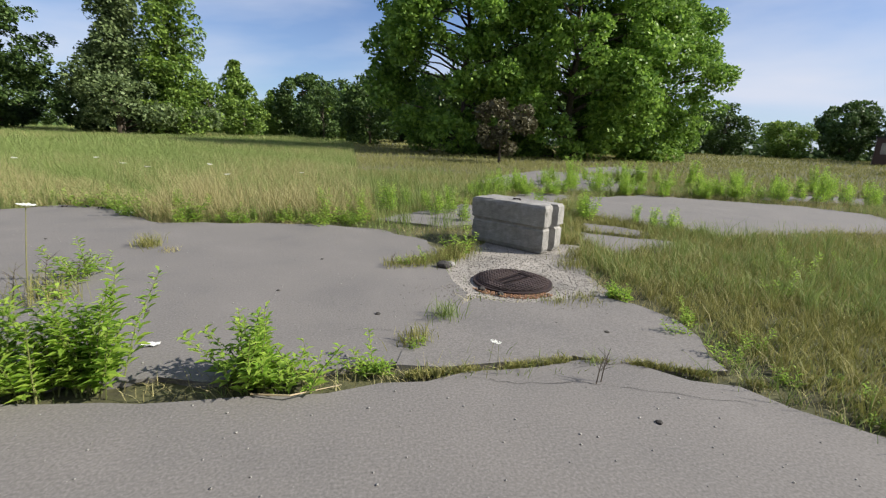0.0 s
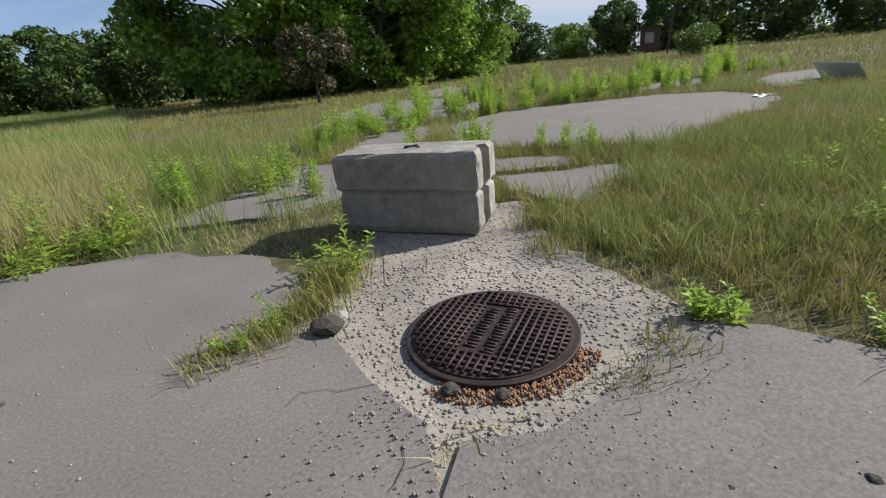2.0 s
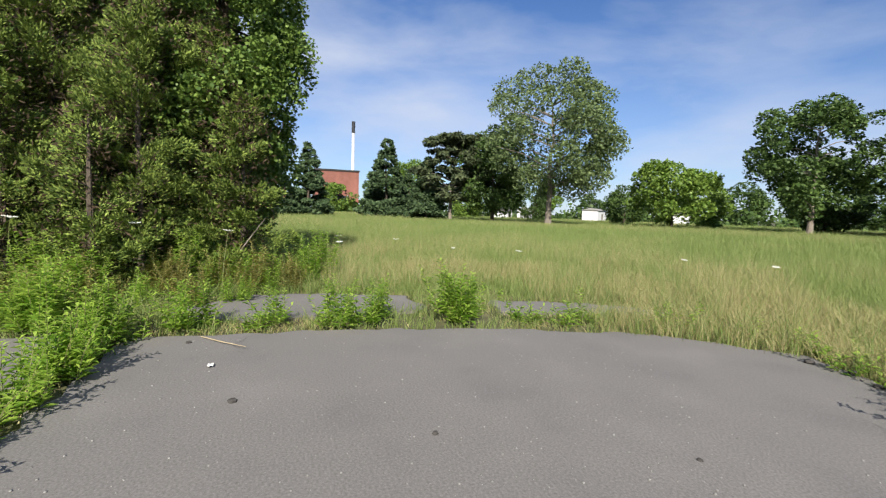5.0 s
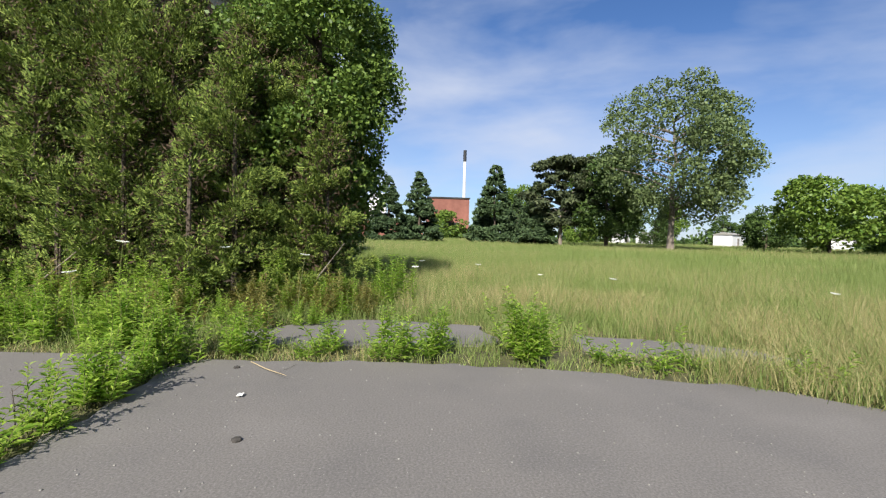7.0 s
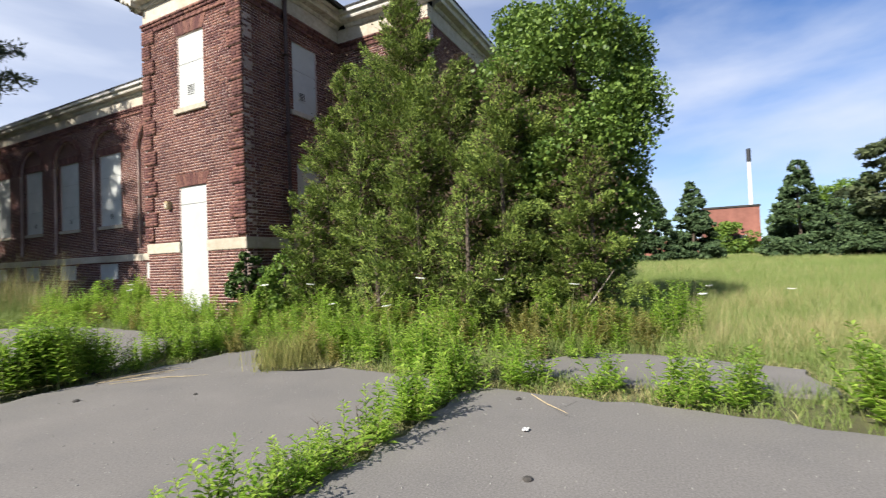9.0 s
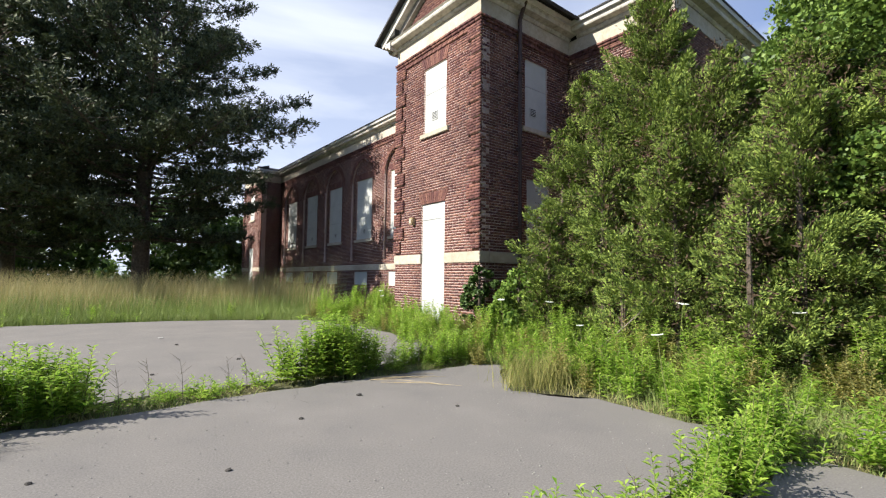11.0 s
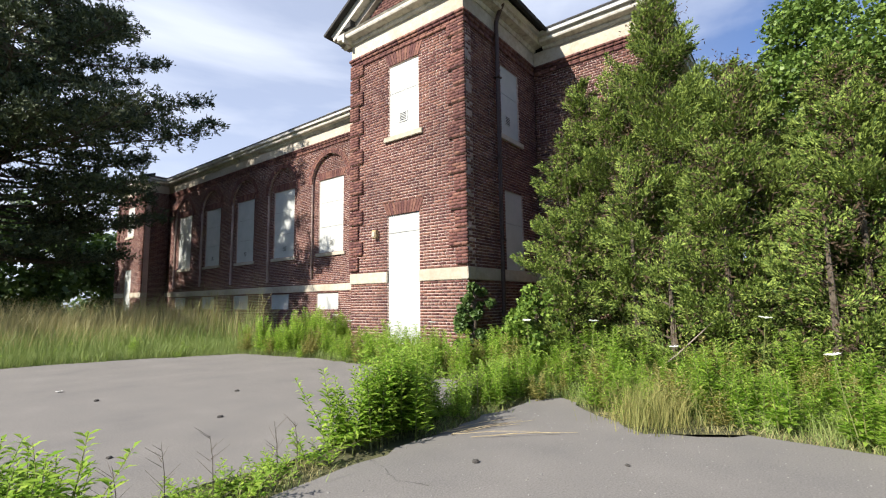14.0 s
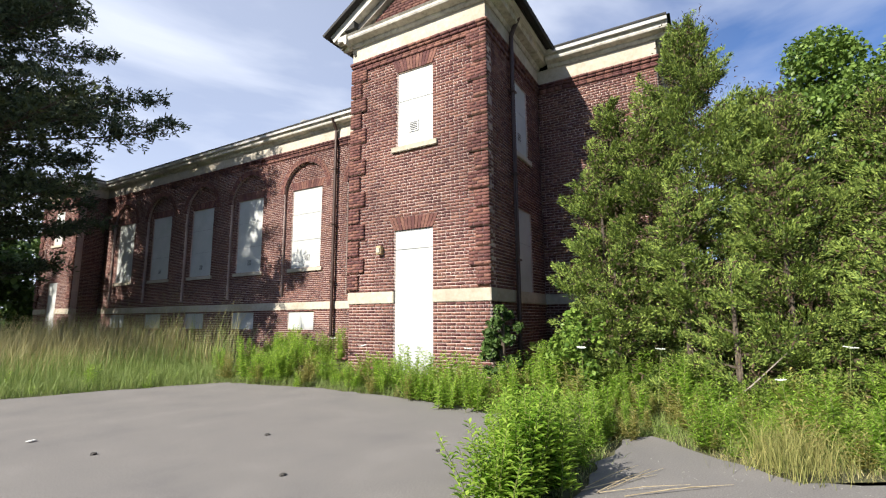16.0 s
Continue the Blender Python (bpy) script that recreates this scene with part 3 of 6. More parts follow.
# moulded brick courses below the frieze
for i, (lo, hi, d) in enumerate(((7.5, 7.57, 0.035), (7.57, 7.64, 0.02), (7.64, 7.71, 0.05), (7.71, 7.78, 0.075))):
    rows = []
    u = TOWER_S - d
    while u < TOWER_N + d:
        rows.append((FRONT - 0.02, FRONT + d, u + 0.004, min(u + 0.215, TOWER_N + d), lo + 0.004, hi - 0.004))
        u += 0.222
    u = WING
    while u < FRONT - 0.02:
        rows.append((u + 0.004, min(u + 0.215, FRONT - 0.02), TOWER_N - 0.02, TOWER_N + d, lo + 0.004, hi - 0.004))
        u += 0.222
    for a, b in ((-29.5, TOWER_S), (TOWER_N + d, -2.6 + d)):
        u = a
        while u < b:
            rows.append((WING - 0.02, WING + d, u + 0.004, min(u + 0.215, b), lo + 0.004, hi - 0.004))
            u += 0.222
    m = new("brick_moulding", boxes_mesh("brick_moulding", rows, M_BRICK))
    m.parent = building
    tagged(m, kind="stuff")

# frieze, cornice and gutter, as one profile run along each front: (depth out from the wall, height)
CORNICE = [(0.0, 8.2), (0.05, 8.2), (0.09, 8.25), (0.09, 8.29), (0.27, 8.32), (0.29, 8.36), (0.29, 8.41), (0.33, 8.45), (0.0, 8.45)]


def eave(u0, u1, axis, plane, out, gutter=True, trim=(0.0, 0.0)):
    # the frieze, shorter than the cornice at free corners
    if u1 > u0:
        lo, hi = sorted((plane - out * 0.3, plane + out * 0.02))
        a, b = u0 + trim[0], u1 - trim[1]
        bm = one_box(lo, hi, a, b, BRICK_TOP, FRIEZE_TOP) if axis == "y" else one_box(a, b, lo, hi, BRICK_TOP, FRIEZE_TOP)
        part("stone_frieze", bm, M_STONE, building)
    def run(nm, profile, mat):
        bm = prism(profile, u0, u1)
        if axis == "y":
            bmesh.ops.transform(bm, verts=bm.verts, matrix=Matrix.Translation((plane, 0, 0)) @ Matrix.Diagonal((out, 1, 1, 1)))
        else:
            bmesh.ops.transform(bm, verts=bm.verts, matrix=Matrix(((0, 1, 0, 0), (out, 0, 0, plane), (0, 0, 1, 0), (0, 0, 0, 1))))
        bmesh.ops.recalc_face_normals(bm, faces=bm.faces)
        return part(nm, bm, mat, building)
    run("cornice", CORNICE, M_TRIM)
    if gutter:
        run("gutter", [(0.2, 8.452), (0.38, 8.462), (0.41, 8.55), (0.2, 8.55)], M_GUTTERW)
        run("roof_edge", [(-0.25, 8.552), (0.43, 8.552), (0.43, 8.6), (-0.25, 8.83)], M_ROOF)


eave(-29.5, TOWER_S, "y", WING, 1)
eave(TOWER_N + 0.33, -2.27, "y", WING, 1, trim=(-0.31, 0.31))
eave(WING + 0.02, FRONT + 0.33, "x", TOWER_N, 1, trim=(0, 0.633))
eave(WING + 0.02, FRONT + 0.33, "x", TOWER_S, -1, trim=(0, 0.633))
eave(TOWER_S - 0.33, TOWER_N + 0.33, "y", FRONT, 1, gutter=False, trim=(0.31, 0.31))
eave(-34.0, -29.08, "y", FAR_F, 1, trim=(0.4, 0.42))
eave(WING + 0.02, FAR_F + 0.33, "x", -29.5, 1, trim=(0, 0.633))
eave(-20.0, WING - 0.32, "x", -2.6, 1)


# pediment over the tower front
PB0, PB1, PZ, APEX = TOWER_S - 0.38, TOWER_N + 0.38, 8.455, 9.85
mid = (PB0 + PB1) / 2


def tri_prism(half, z0, z1, x0, x1):
    bm = bmesh.new()
    a = [bm.verts.new((x0, mid + y, z)) for y, z in ((-half, z0), (half, z0), (0, z1))]
    b = [bm.verts.new((x1, mid + y, z)) for y, z in ((-half, z0), (half, z0), (0, z1))]
    bm.faces.new(a[::-1]), bm.faces.new(b)
    for i in range(3):
        bm.faces.new((a[i], a[(i + 1) % 3], b[(i + 1) % 3], b[i]))
    bmesh.ops.recalc_face_normals(bm, faces=bm.faces)
    return bm


part("pediment_backing", tri_prism(2.0, PZ, 9.6, FRONT - 0.2, FRONT + 0.02), M_GREYWOOD, building)
rows = []
for i in range(12):
    z = PZ + 0.12 + i * COURSE
    half = 1.35 * (1 - (z - PZ - 0.12) / 0.86)
    u = -half
    while u < half - 0.05:
        rows.append((FRONT, FRONT + 0.045, mid + u + 0.004, mid + min(u + 0.215, half), z + 0.004, z + COURSE - 0.004))
        u += 0.222
p = new("pediment_bricks", boxes_mesh("pediment_bricks", rows, M_BRICK))
p.parent = building
for s in (-1, 1):
    for nm, off, thick, x1, mat in (("raking_cornice", 0.0, 0.22, 0.34, M_TRIM), ("raking_mould", -0.17, 0.15, 0.16, M_GREYWOOD), ("roof_slope", 0.225, 0.07, 0.5, M_ROOF)):
        bm = bmesh.new()
        run_, rise = 2.3, APEX - PZ
        tilt = math.atan2(rise, run_)
        box(bm, 0, 1, 0, math.hypot(run_, rise) + (0.12 if mat is M_ROOF else 0), off, off + thick)
        back = FRONT - 0.15 if mat is not M_ROOF else -16.0
        depth = FRONT + x1 - back
        bmesh.ops.transform(bm, verts=bm.verts, matrix=Matrix.Translation((back, mid, APEX)) @ Matrix.Rotation(-tilt, 4, "X") @ Matrix.Translation((0, 0, -0.12)) @ Matrix.Diagonal((depth, 1, 1, 1)))
        if s < 0:
            bmesh.ops.transform(bm, verts=bm.verts, matrix=Matrix.Translation((0, 2 * mid, 0)) @ Matrix.Diagonal((1, -1, 1, 1)))
            bmesh.ops.reverse_faces(bm, faces=bm.faces)
        part(nm, bm, mat, building)

# main roof: low hip behind the eaves, and a plain core that closes the building
bm = bmesh.new()
vs = [bm.verts.new(v) for v in ((WING + 0.3, -34.3, 8.62), (WING + 0.3, -2.2, 8.62), (-20.5, -2.2, 8.62), (-20.5, -34.3, 8.62), (-15.6, -30.0, 9.75), (-15.6, -6.6, 9.75))]
for f in ((0, 1, 5, 4), (1, 2, 5), (2, 3, 4, 5), (3, 0, 4), (3, 2, 1, 0)):
    bm.faces.new([vs[i] for i in f])
part("main_roof", bm, M_ROOF, building, "dark shingled low roof")
part("core", one_box(-20, WING - 0.42, -33.6, -2.92, 0, 8.4), M_MORTAR, building)
part("core", one_box(WING - 0.4, FRONT - 0.32, TOWER_S + 0.32, TOWER_N - 0.32, 0, 8.4), M_MORTAR, building)
part("core", one_box(WING - 0.4, FAR_F - 0.32, -33.6, -29.82, 0, 8.4), M_MORTAR, building)

# downpipes with brackets
for x, y, z1, ex, ey in ((WING + 0.12, -13.1, 8.48, 0.22, 0), (-9.15, TOWER_N + 0.1, 8.48, 0, 0.2)):
    pipe = part("downpipe", tube([(x, y, 0), (x, y, 8.05), (x + ex * 0.3, y + ey * 0.3, 8.2), (x + ex, y + ey, z1)], [0.055] * 4, 8), M_PIPE, building)
    for z in (0.8, 2.6, 4.6, 6.6):
        part("bracket", one_box(x - 0.08, x + 0.08, y - 0.08, y + 0.08, z, z + 0.04, 0.008), M_PIPE, pipe)
light_box = tagged(new("wall_light"), "small yellowed square wall light beside the boarded door", "light")
light_box.location = (FRONT + 0.04, -8.38, 2.9)
part("housing", one_box(-0.04, 0.08, -0.07, 0.07, -0.1, 0.1, 0.012), M_LAMPBOX, light_box)
part("lens", one_box(0.082, 0.1, -0.05, 0.05, -0.07, 0.05, 0.008), M_STONE, light_box)
# roof vents
for x, y, z, r, h in ((-12.6, -16.0, 9.05, 0.26, 0.42), (-13.0, -3.6, 9.0, 0.06, 0.6), (-13.0, -3.9, 9.0, 0.09, 0.5)):
    v = thing("roof_vent", "grey metal vent stub on the roof", "vent", (x, y, z))
    part("pipe", tube([(0, 0, -0.4), (0, 0, h)], [r, r], 10), M_PIPE, v)
    part("cap", tube([(0, 0, h), (0, 0, h + 0.06), (0, 0, h + 0.1)], [r * 1.25, r * 1.25, r * 0.5], 10), M_CONC, v)

# ---- concrete block, manhole and gravel ----
BX, BY, BTH, BL, BD, BH = 4.02, 3.70, -0.931, 1.09, 0.455, 0.575


def concrete_block():
    """A cast block: straight front, a keyway groove down its end, a ledge half-way up, chipped edges and a lifting eye on top."""
    b = thing("concrete_block", "grey cast concrete barrier block with chipped edges and grooved end", "concrete block")
    b.matrix_basis = Matrix.Translation((BX, BY, 0)) @ Matrix.Rotation(BTH, 4, "Z")
    bm = bmesh.new()
    # plan of the block: x along the front (0 at the lit end, running to minus), y depth
    plan = [(0, 0), (0, 0.13), (-0.06, 0.17), (-0.06, 0.27), (0, 0.31), (0, BD), (-BL, BD), (-BL, 0)]
    levels = [(0.0, 0.035), (0.05, 0.012), (0.27, 0.012), (0.285, 0.03), (0.31, 0.03), (0.325, 0.0), (BH - 0.03, 0.0), (BH, 0.02)]
    rings = []
    for z, inset in levels:
        ring = []
        for x, y in plan:
            cx, cy = -BL / 2, BD / 2
            ring.append(bm.verts.new((x - math.copysign(inset, x - cx), y - math.copysign(inset * 0.8, y - cy), z)))
        rings.append(ring)
    for a, c in zip(rings, rings[1:]):
        for i in range(len(a)):
            bm.faces.new((a[i], a[(i + 1) % len(a)], c[(i + 1) % len(a)], c[i]))
    bm.faces.new(rings[0][::-1]), bm.faces.new(rings[-1])
    bmesh.ops.recalc_face_normals(bm, faces=bm.faces)
    bmesh.ops.triangulate(bm, faces=[f for f in bm.faces if len(f.verts) > 4])
    bmesh.ops.subdivide_edges(bm, edges=[e for e in bm.edges if e.calc_length() > 0.08], cuts=5, use_grid_fill=True)
    bmesh.ops.subdivide_edges(bm, edges=[e for e in bm.edges if e.calc_length() > 0.06], cuts=1, use_grid_fill=True)
    for v in bm.verts:
        edge = (abs(v.co.x) < 0.03) + (abs(v.co.y) < 0.03) + (v.co.z > BH - 0.04) + (abs(v.co.x + BL) < 0.03)
        n = noise.noise(v.co * 9) * 0.006 + noise.noise(v.co * 26) * 0.004
        if edge >= 2:
            n -= 0.022 * max(0.0, noise.noise(v.co * 14 + Vector((3, 1, 7))) + 0.15)
        v.co += v.normal * n if v.normal.length else Vector()
    part("body", bm, M_CONC, b)
    part("lifting_eye", tube([(-0.6, 0.2, BH - 0.02), (-0.58, 0.2, BH + 0.012), (-0.5, 0.21, BH + 0.016), (-0.47, 0.21, BH - 0.02)], [0.012] * 4, 6), M_IRON, b, "rusty iron lifting loop")
    return b


concrete_block()
MX, MY = 3.31, 2.71


def manhole():
    m = thing("manhole_cover", "rusty cast-iron manhole cover with waffle grid and worn lettering", "manhole cover", (MX, MY, 0))
    m.rotation_euler = (0, 0, 0.55)
    part("rim", tube([(0, 0, -0.03), (0, 0, 0.012), (0, 0, 0.014)], [0.375, 0.375, 0.37], 48), M_IRON, m)
    lid = part("lid", tube([(0, 0, 0.0), (0, 0, 0.02), (0, 0, 0.021)], [0.345, 0.345, 0.34], 48), M_IRON, m)
    rows, step = [], 0.034
    for i in range(-9, 10):
        c = i * step
        reach = math.sqrt(max(0.0, 0.335 ** 2 - c * c))
        cut = [(-reach, reach)] if abs(c) > 0.085 else [(-reach, -0.2), (0.2, reach)]
        rows += [(a, b, c - 0.0055, c + 0.0055, 0.018, 0.031) for a, b in cut if b - a > 0.03]
        cut = [(-reach, reach)] if abs(c) > 0.2 else [(-reach, -0.085), (0.085, reach)]
        rows += [(c - 0.0055, c + 0.0055, a, b, 0.018, 0.0305) for a, b in cut if b - a > 0.03]
    g = new("waffle_grid", boxes_mesh("waffle_grid", rows, M_IRON))
    g.parent = lid
    tagged(g, "raised waffle ribs", kind="stuff")
    # worn lettering in two lines that cannot be read
    rows = []
    for y, n in ((0.04, 7), (-0.04, 8)):
        for k in range(n):
            x = (k - (n - 1) / 2) * 0.048
            rows += [(x - 0.016, x - 0.009, y - 0.026, y + 0.026, 0.018, 0.028), (x + 0.006, x + 0.013, y - 0.026, y + 0.026, 0.018, 0.028), (x - 0.009, x + 0.006, y + (-0.026 if k % 2 else 0.018), y + (-0.018 if k % 2 else 0.026), 0.018, 0.028)]
    t = new("worn_letters", boxes_mesh("worn_letters", rows, M_IRON))
    t.parent = lid
    return m


manhole()
PATCH = [(2.78, 3.2), (3.05, 3.55), (3.3, 3.95), (3.6, 4.5), (4.3, 4.35), (4.75, 4.2), (4.6, 3.75), (4.35, 3.4), (4.15, 2.8), (4.02, 2.36), (3.7, 2.2), (3.28, 2.15), (2.88, 2.32), (2.76, 2.6), (2.75, 2.9)]
bm = bmesh.new()
BED = [(2.4, 3.25), (2.9, 3.75), (3.3, 4.1), (3.6, 4.5), (4.3, 4.35), (4.75, 4.2), (4.6, 3.75), (4.38, 3.4), (4.2, 2.8), (4.1, 2.25), (3.7, 2.0), (3.28, 1.95), (2.8, 1.95), (2.5, 2.3)]
out_ = ragged(BED, 0.1, 0.05, 5)
top = [bm.verts.new((x, y, -0.012)) for x, y in out_]
bm.faces.new(top)
bmesh.ops.triangulate(bm, faces=bm.faces)
tagged(part("gravel_bed", bm, M_GRAVEL), "crumbled pale concrete bed round the manhole", "gravel", kind="structure")
rng = np.random.default_rng(4)
rows = []
while len(rows) < 7500:
    x, y = rng.uniform(2.6, 4.95), rng.uniform(2.1, 4.5)
    d = math.hypot(x - MX, y - MY)
    if inside(out_, [x], [y])[0] and d > 0.38 and not (d > 1.0 and rng.random() < 0.4):
        s = 0.002 + 0.0065 * rng.random() ** 2.5
        rows.append((x - s * rng.uniform(0.7, 1.4), x + s, y - s, y + s * rng.uniform(0.6, 1.3), -0.012, -0.012 + s * rng.uniform(0.3, 0.7)))
tagged(new("gravel", boxes_mesh("gravel", rows, M_GRAVEL)), "pale broken concrete gravel round the manhole", "gravel", kind="stuff")
rows = []
while len(rows) < 520:
    a, d = rng.uniform(-3.1, 0.9), 0.5 + abs(rng.normal(0, 0.28))
    x, y, s = MX + d * math.cos(a), MY + d * math.sin(a), 0.0012 + 0.003 * rng.random() ** 3
    if inside(SLABS["main"], [x], [y])[0] or inside(SLABS["corner"], [x], [y])[0]:
        rows.append((x - s, x + s, y - s * 1.2, y + s, 0.0, 0.006 + s * 0.6))
tagged(new("strewn_crumbs", boxes_mesh("strewn_crumbs", rows, M_GRAVEL)), "pale concrete crumbs strewn over the asphalt round the bed", "gravel", kind="stuff")
rows = []
for k in range(500):
    a = -1.9 + rng.uniform(-0.9, 0.9)
    d = rng.uniform(0.36, 0.46)
    s = rng.uniform(0.0015, 0.0045)
    x, y = MX + d * math.cos(a), MY + d * math.sin(a)
    rows.append((x - s, x + s, y - s, y + s * 1.3, -0.012, s * 0.6))
tagged(new("rusty_crumbs", boxes_mesh("rusty_crumbs", rows, M_RUST)), "orange rust-stained crumbs beside the manhole", "gravel", kind="stuff")


# ---- vegetation ----
def blades(name, label, category, xy, height, width, mat, lean=0.35, z=-0.035, far=False, seed=0, clump=None):
    """Grass: tapered, bent blades rooted at xy."""
    g = np.random.default_rng(seed)
    n = len(xy)
    h = height * g.uniform(0.55, 1.25, n)
    if clump:
        cell = np.floor(xy / clump).astype(np.int64)
        key = (cell[:, 0] * 73856093 ^ cell[:, 1] * 19349663) % 4096
        jitter = np.random.default_rng(seed + 500).random((4096, 3))[key]
        middle = (cell + 0.15 + 0.7 * jitter[:, :2]) * clump
        drawn = g.random(n) < 0.7
        xy = np.where(drawn[:, None], middle + g.normal(0, clump * 0.17, (n, 2)), xy)
        h = h * np.where(drawn, 0.65 + 0.75 * jitter[:, 2], 0.75)
    a, b = g.uniform(0, 2 * np.pi, n), g.uniform(0, 2 * np.pi, n)
    side = np.stack([np.cos(a), np.sin(a), 0 * a], 1) * (width * g.uniform(0.6, 1.3, n))[:, None] / 2
    bend = np.stack([np.cos(b), np.sin(b), 0 * b], 1) * (h * lean * g.uniform(0.1, 1.3, n))[:, None] + np.array([-0.08, 0.03, 0]) * h[:, None]
    root = np.column_stack([xy, np.full(n, z)])
    up = np.column_stack([0 * h, 0 * h, h])
    tip = root + up + bend
    if far:
        v = np.stack([root - side, root + side, tip], 1).reshape(-1, 3)
        f = np.arange(3 * n).reshape(-1, 3)
    else:
        half = root + up * 0.55 + bend * 0.32
        v = np.stack([root - side, root + side, half - side * 0.75, half + side * 0.75, tip], 1).reshape(-1, 3)
        f = (np.array([(0, 1, 3), (0, 3, 2), (2, 3, 4)])[None] + 5 * np.arange(n)[:, None, None]).reshape(-1, 3)
    return tagged(new(name, raw_mesh(name, v, f, mat)), label, category, kind="stuff")


CLEAR = list(SLABS.values()) + [PATCH]
HOUSE = [(-21, -34.5), (-7.85, -34.5), (-7.85, -5.6), (-11.35, -5.6), (-11.35, -2.6), (-21, -2.6)]


def scatter(count, box_, seed, keep=None, near=None):
    """Points on the ground, off the asphalt and the building; keep: a test of x, y; near: distances from the walk."""
    g = np.random.default_rng(seed)
    x, y = g.uniform(box_[0], box_[1], count), g.uniform(box_[2], box_[3], count)
    ok = ~inside(HOUSE, x, y)
    for poly in CLEAR:
        ok &= ~inside(poly, x, y)
    if near:
        d = np.hypot(x - 0.5, y - 1.5)
        ok &= (d >= near[0]) & (d < near[1])
    if keep is not None:
        ok &= keep(x, y, g)
    return np.column_stack([x, y])[ok]


def patchy(scale, level, seed):
    """A test that keeps points in drifts."""
    def keep(x, y, g):
        ph = np.random.default_rng(seed).uniform(0, 6.28, 6)
        f = np.sin(x * scale + ph[0] + 1.3 * np.sin(y * scale * 0.7 + ph[1])) + np.sin(y * scale * 1.1 + ph[2] + 1.2 * np.sin(x * scale * 0.8 + ph[3])) + 0.8 * np.sin((x + y) * scale * 2.3 + ph[4])
        return f + g.uniform(-0.8, 0.8, len(x)) > level
    return keep


def field(x, y):
    """Tall meadow beyond the slabs, away from the mown corner."""
    return ~((x > 4.2) & (y < 6.0)) & ~((x > 2) & (y > 4.6))


def both(*tests):
    return lambda x, y, g: np.logical_and.reduce([t(x, y, g) for t in tests])


meadow = lambda x, y, g: field(x, y)
corner_lawn = lambda x, y, g: ~field(x, y)
north = lambda x, y, g: (y > 1.5) | (x < -5)
strips = lambda x, y, g: (x < 4.4) & (x > -6.6) & (y < 7.4) & (y > -3.6)
open_ground = lambda x, y, g: ~((x < 4.4) & (x > -6.6) & (y < 5.8) & (y > -12.5))
blades("meadow_grass", "tall green meadow grass", "grass", scatter(230000, (-14, 14, -4, 15), 1, both(meadow, open_ground), (0, 13)), 0.34, 0.0045, L_GRASS, 0.75, seed=1, clump=0.3)
blades("meadow_undergrowth", "low dense green grass at the meadow's foot", "grass", scatter(200000, (-14, 14, -4, 15), 7, both(meadow, open_ground), (0, 13)), 0.2, 0.008, L_GRASS, 0.9, seed=7)
blades("straw_grass", "golden dry seed grass in the meadow", "grass", scatter(170000, (-14, 14, 3, 15), 2, both(meadow, open_ground, patchy(0.75, 0.35, 3)), (0, 13)), 0.44, 0.0035, L_STRAW, 0.7, seed=2, clump=0.34)
blades("lawn_grass", "short olive grass by the asphalt", "grass", scatter(170000, (2, 22, -5, 16), 3, both(corner_lawn, open_ground), (0, 17)), 0.15, 0.006, L_SHORT, 0.9, seed=3, clump=0.2)
blades("lawn_green", "greener blades in drifts in the short grass", "grass", scatter(140000, (2, 22, -5, 16), 8, both(corner_lawn, open_ground, patchy(1.7, 0.3, 12)), (0, 17)), 0.27, 0.007, L_GRASS, 0.8, seed=8, clump=0.26)
blades("lawn_straw", "dry blades in the short grass", "grass", scatter(90000, (2, 22, -5, 16), 4, both(corner_lawn, open_ground, patchy(1.2, -0.2, 6)), (0, 17)), 0.21, 0.005, L_STRAW, 0.9, seed=4, clump=0.23)
blades("joint_grass", "low grass growing in the asphalt joints", "grass", scatter(110000, (-7, 4.5, -3.6, 7.4), 5, both(strips, patchy(1.6, -0.5, 8))), 0.11, 0.006, L_GRASS, 0.9, seed=5, clump=0.16)
blades("joint_straw", "dry stalks along the asphalt joints", "grass", scatter(110000, (-7, 4.5, -3.6, 7.4), 6, both(strips, patchy(1.9, -0.2, 9))), 0.08, 0.005, L_STRAW, 1.4, seed=6)
blades("lawn_thatch", "dense dry olive grass close to the asphalt", "grass", scatter(150000, (3.8, 10, -3.5, 8), 9, both(corner_lawn, open_ground), (0, 10)), 0.13, 0.006, L_SHORT, 1.0, seed=9, clump=0.15)
blades("lawn_green", "bright green blades at the lawn's edge", "grass", scatter(60000, (3.8, 9, -3.5, 5), 19, both(corner_lawn, open_ground, patchy(1.3, 0.2, 21)), (0, 9)), 0.2, 0.006, L_GRASS, 0.8, seed=19, clump=0.22)
blades("golden_grass", "drift of golden seed grass at the slab's far edge", "grass", scatter(14000, (-1.2, 2.2, 5.8, 9.0), 29, patchy(1.1, -0.4, 22)), 0.46, 0.0045, L_STRAW, 0.6, seed=29, clump=0.2)
blades("slab_tufts", "tall wispy light green grass between the slabs", "grass", scatter(11000, (1.2, 5.6, 5.2, 11.5), 39, patchy(1.5, 0.5, 23)), 0.5, 0.006, L_GRASS, 0.5, seed=39, clump=0.35)
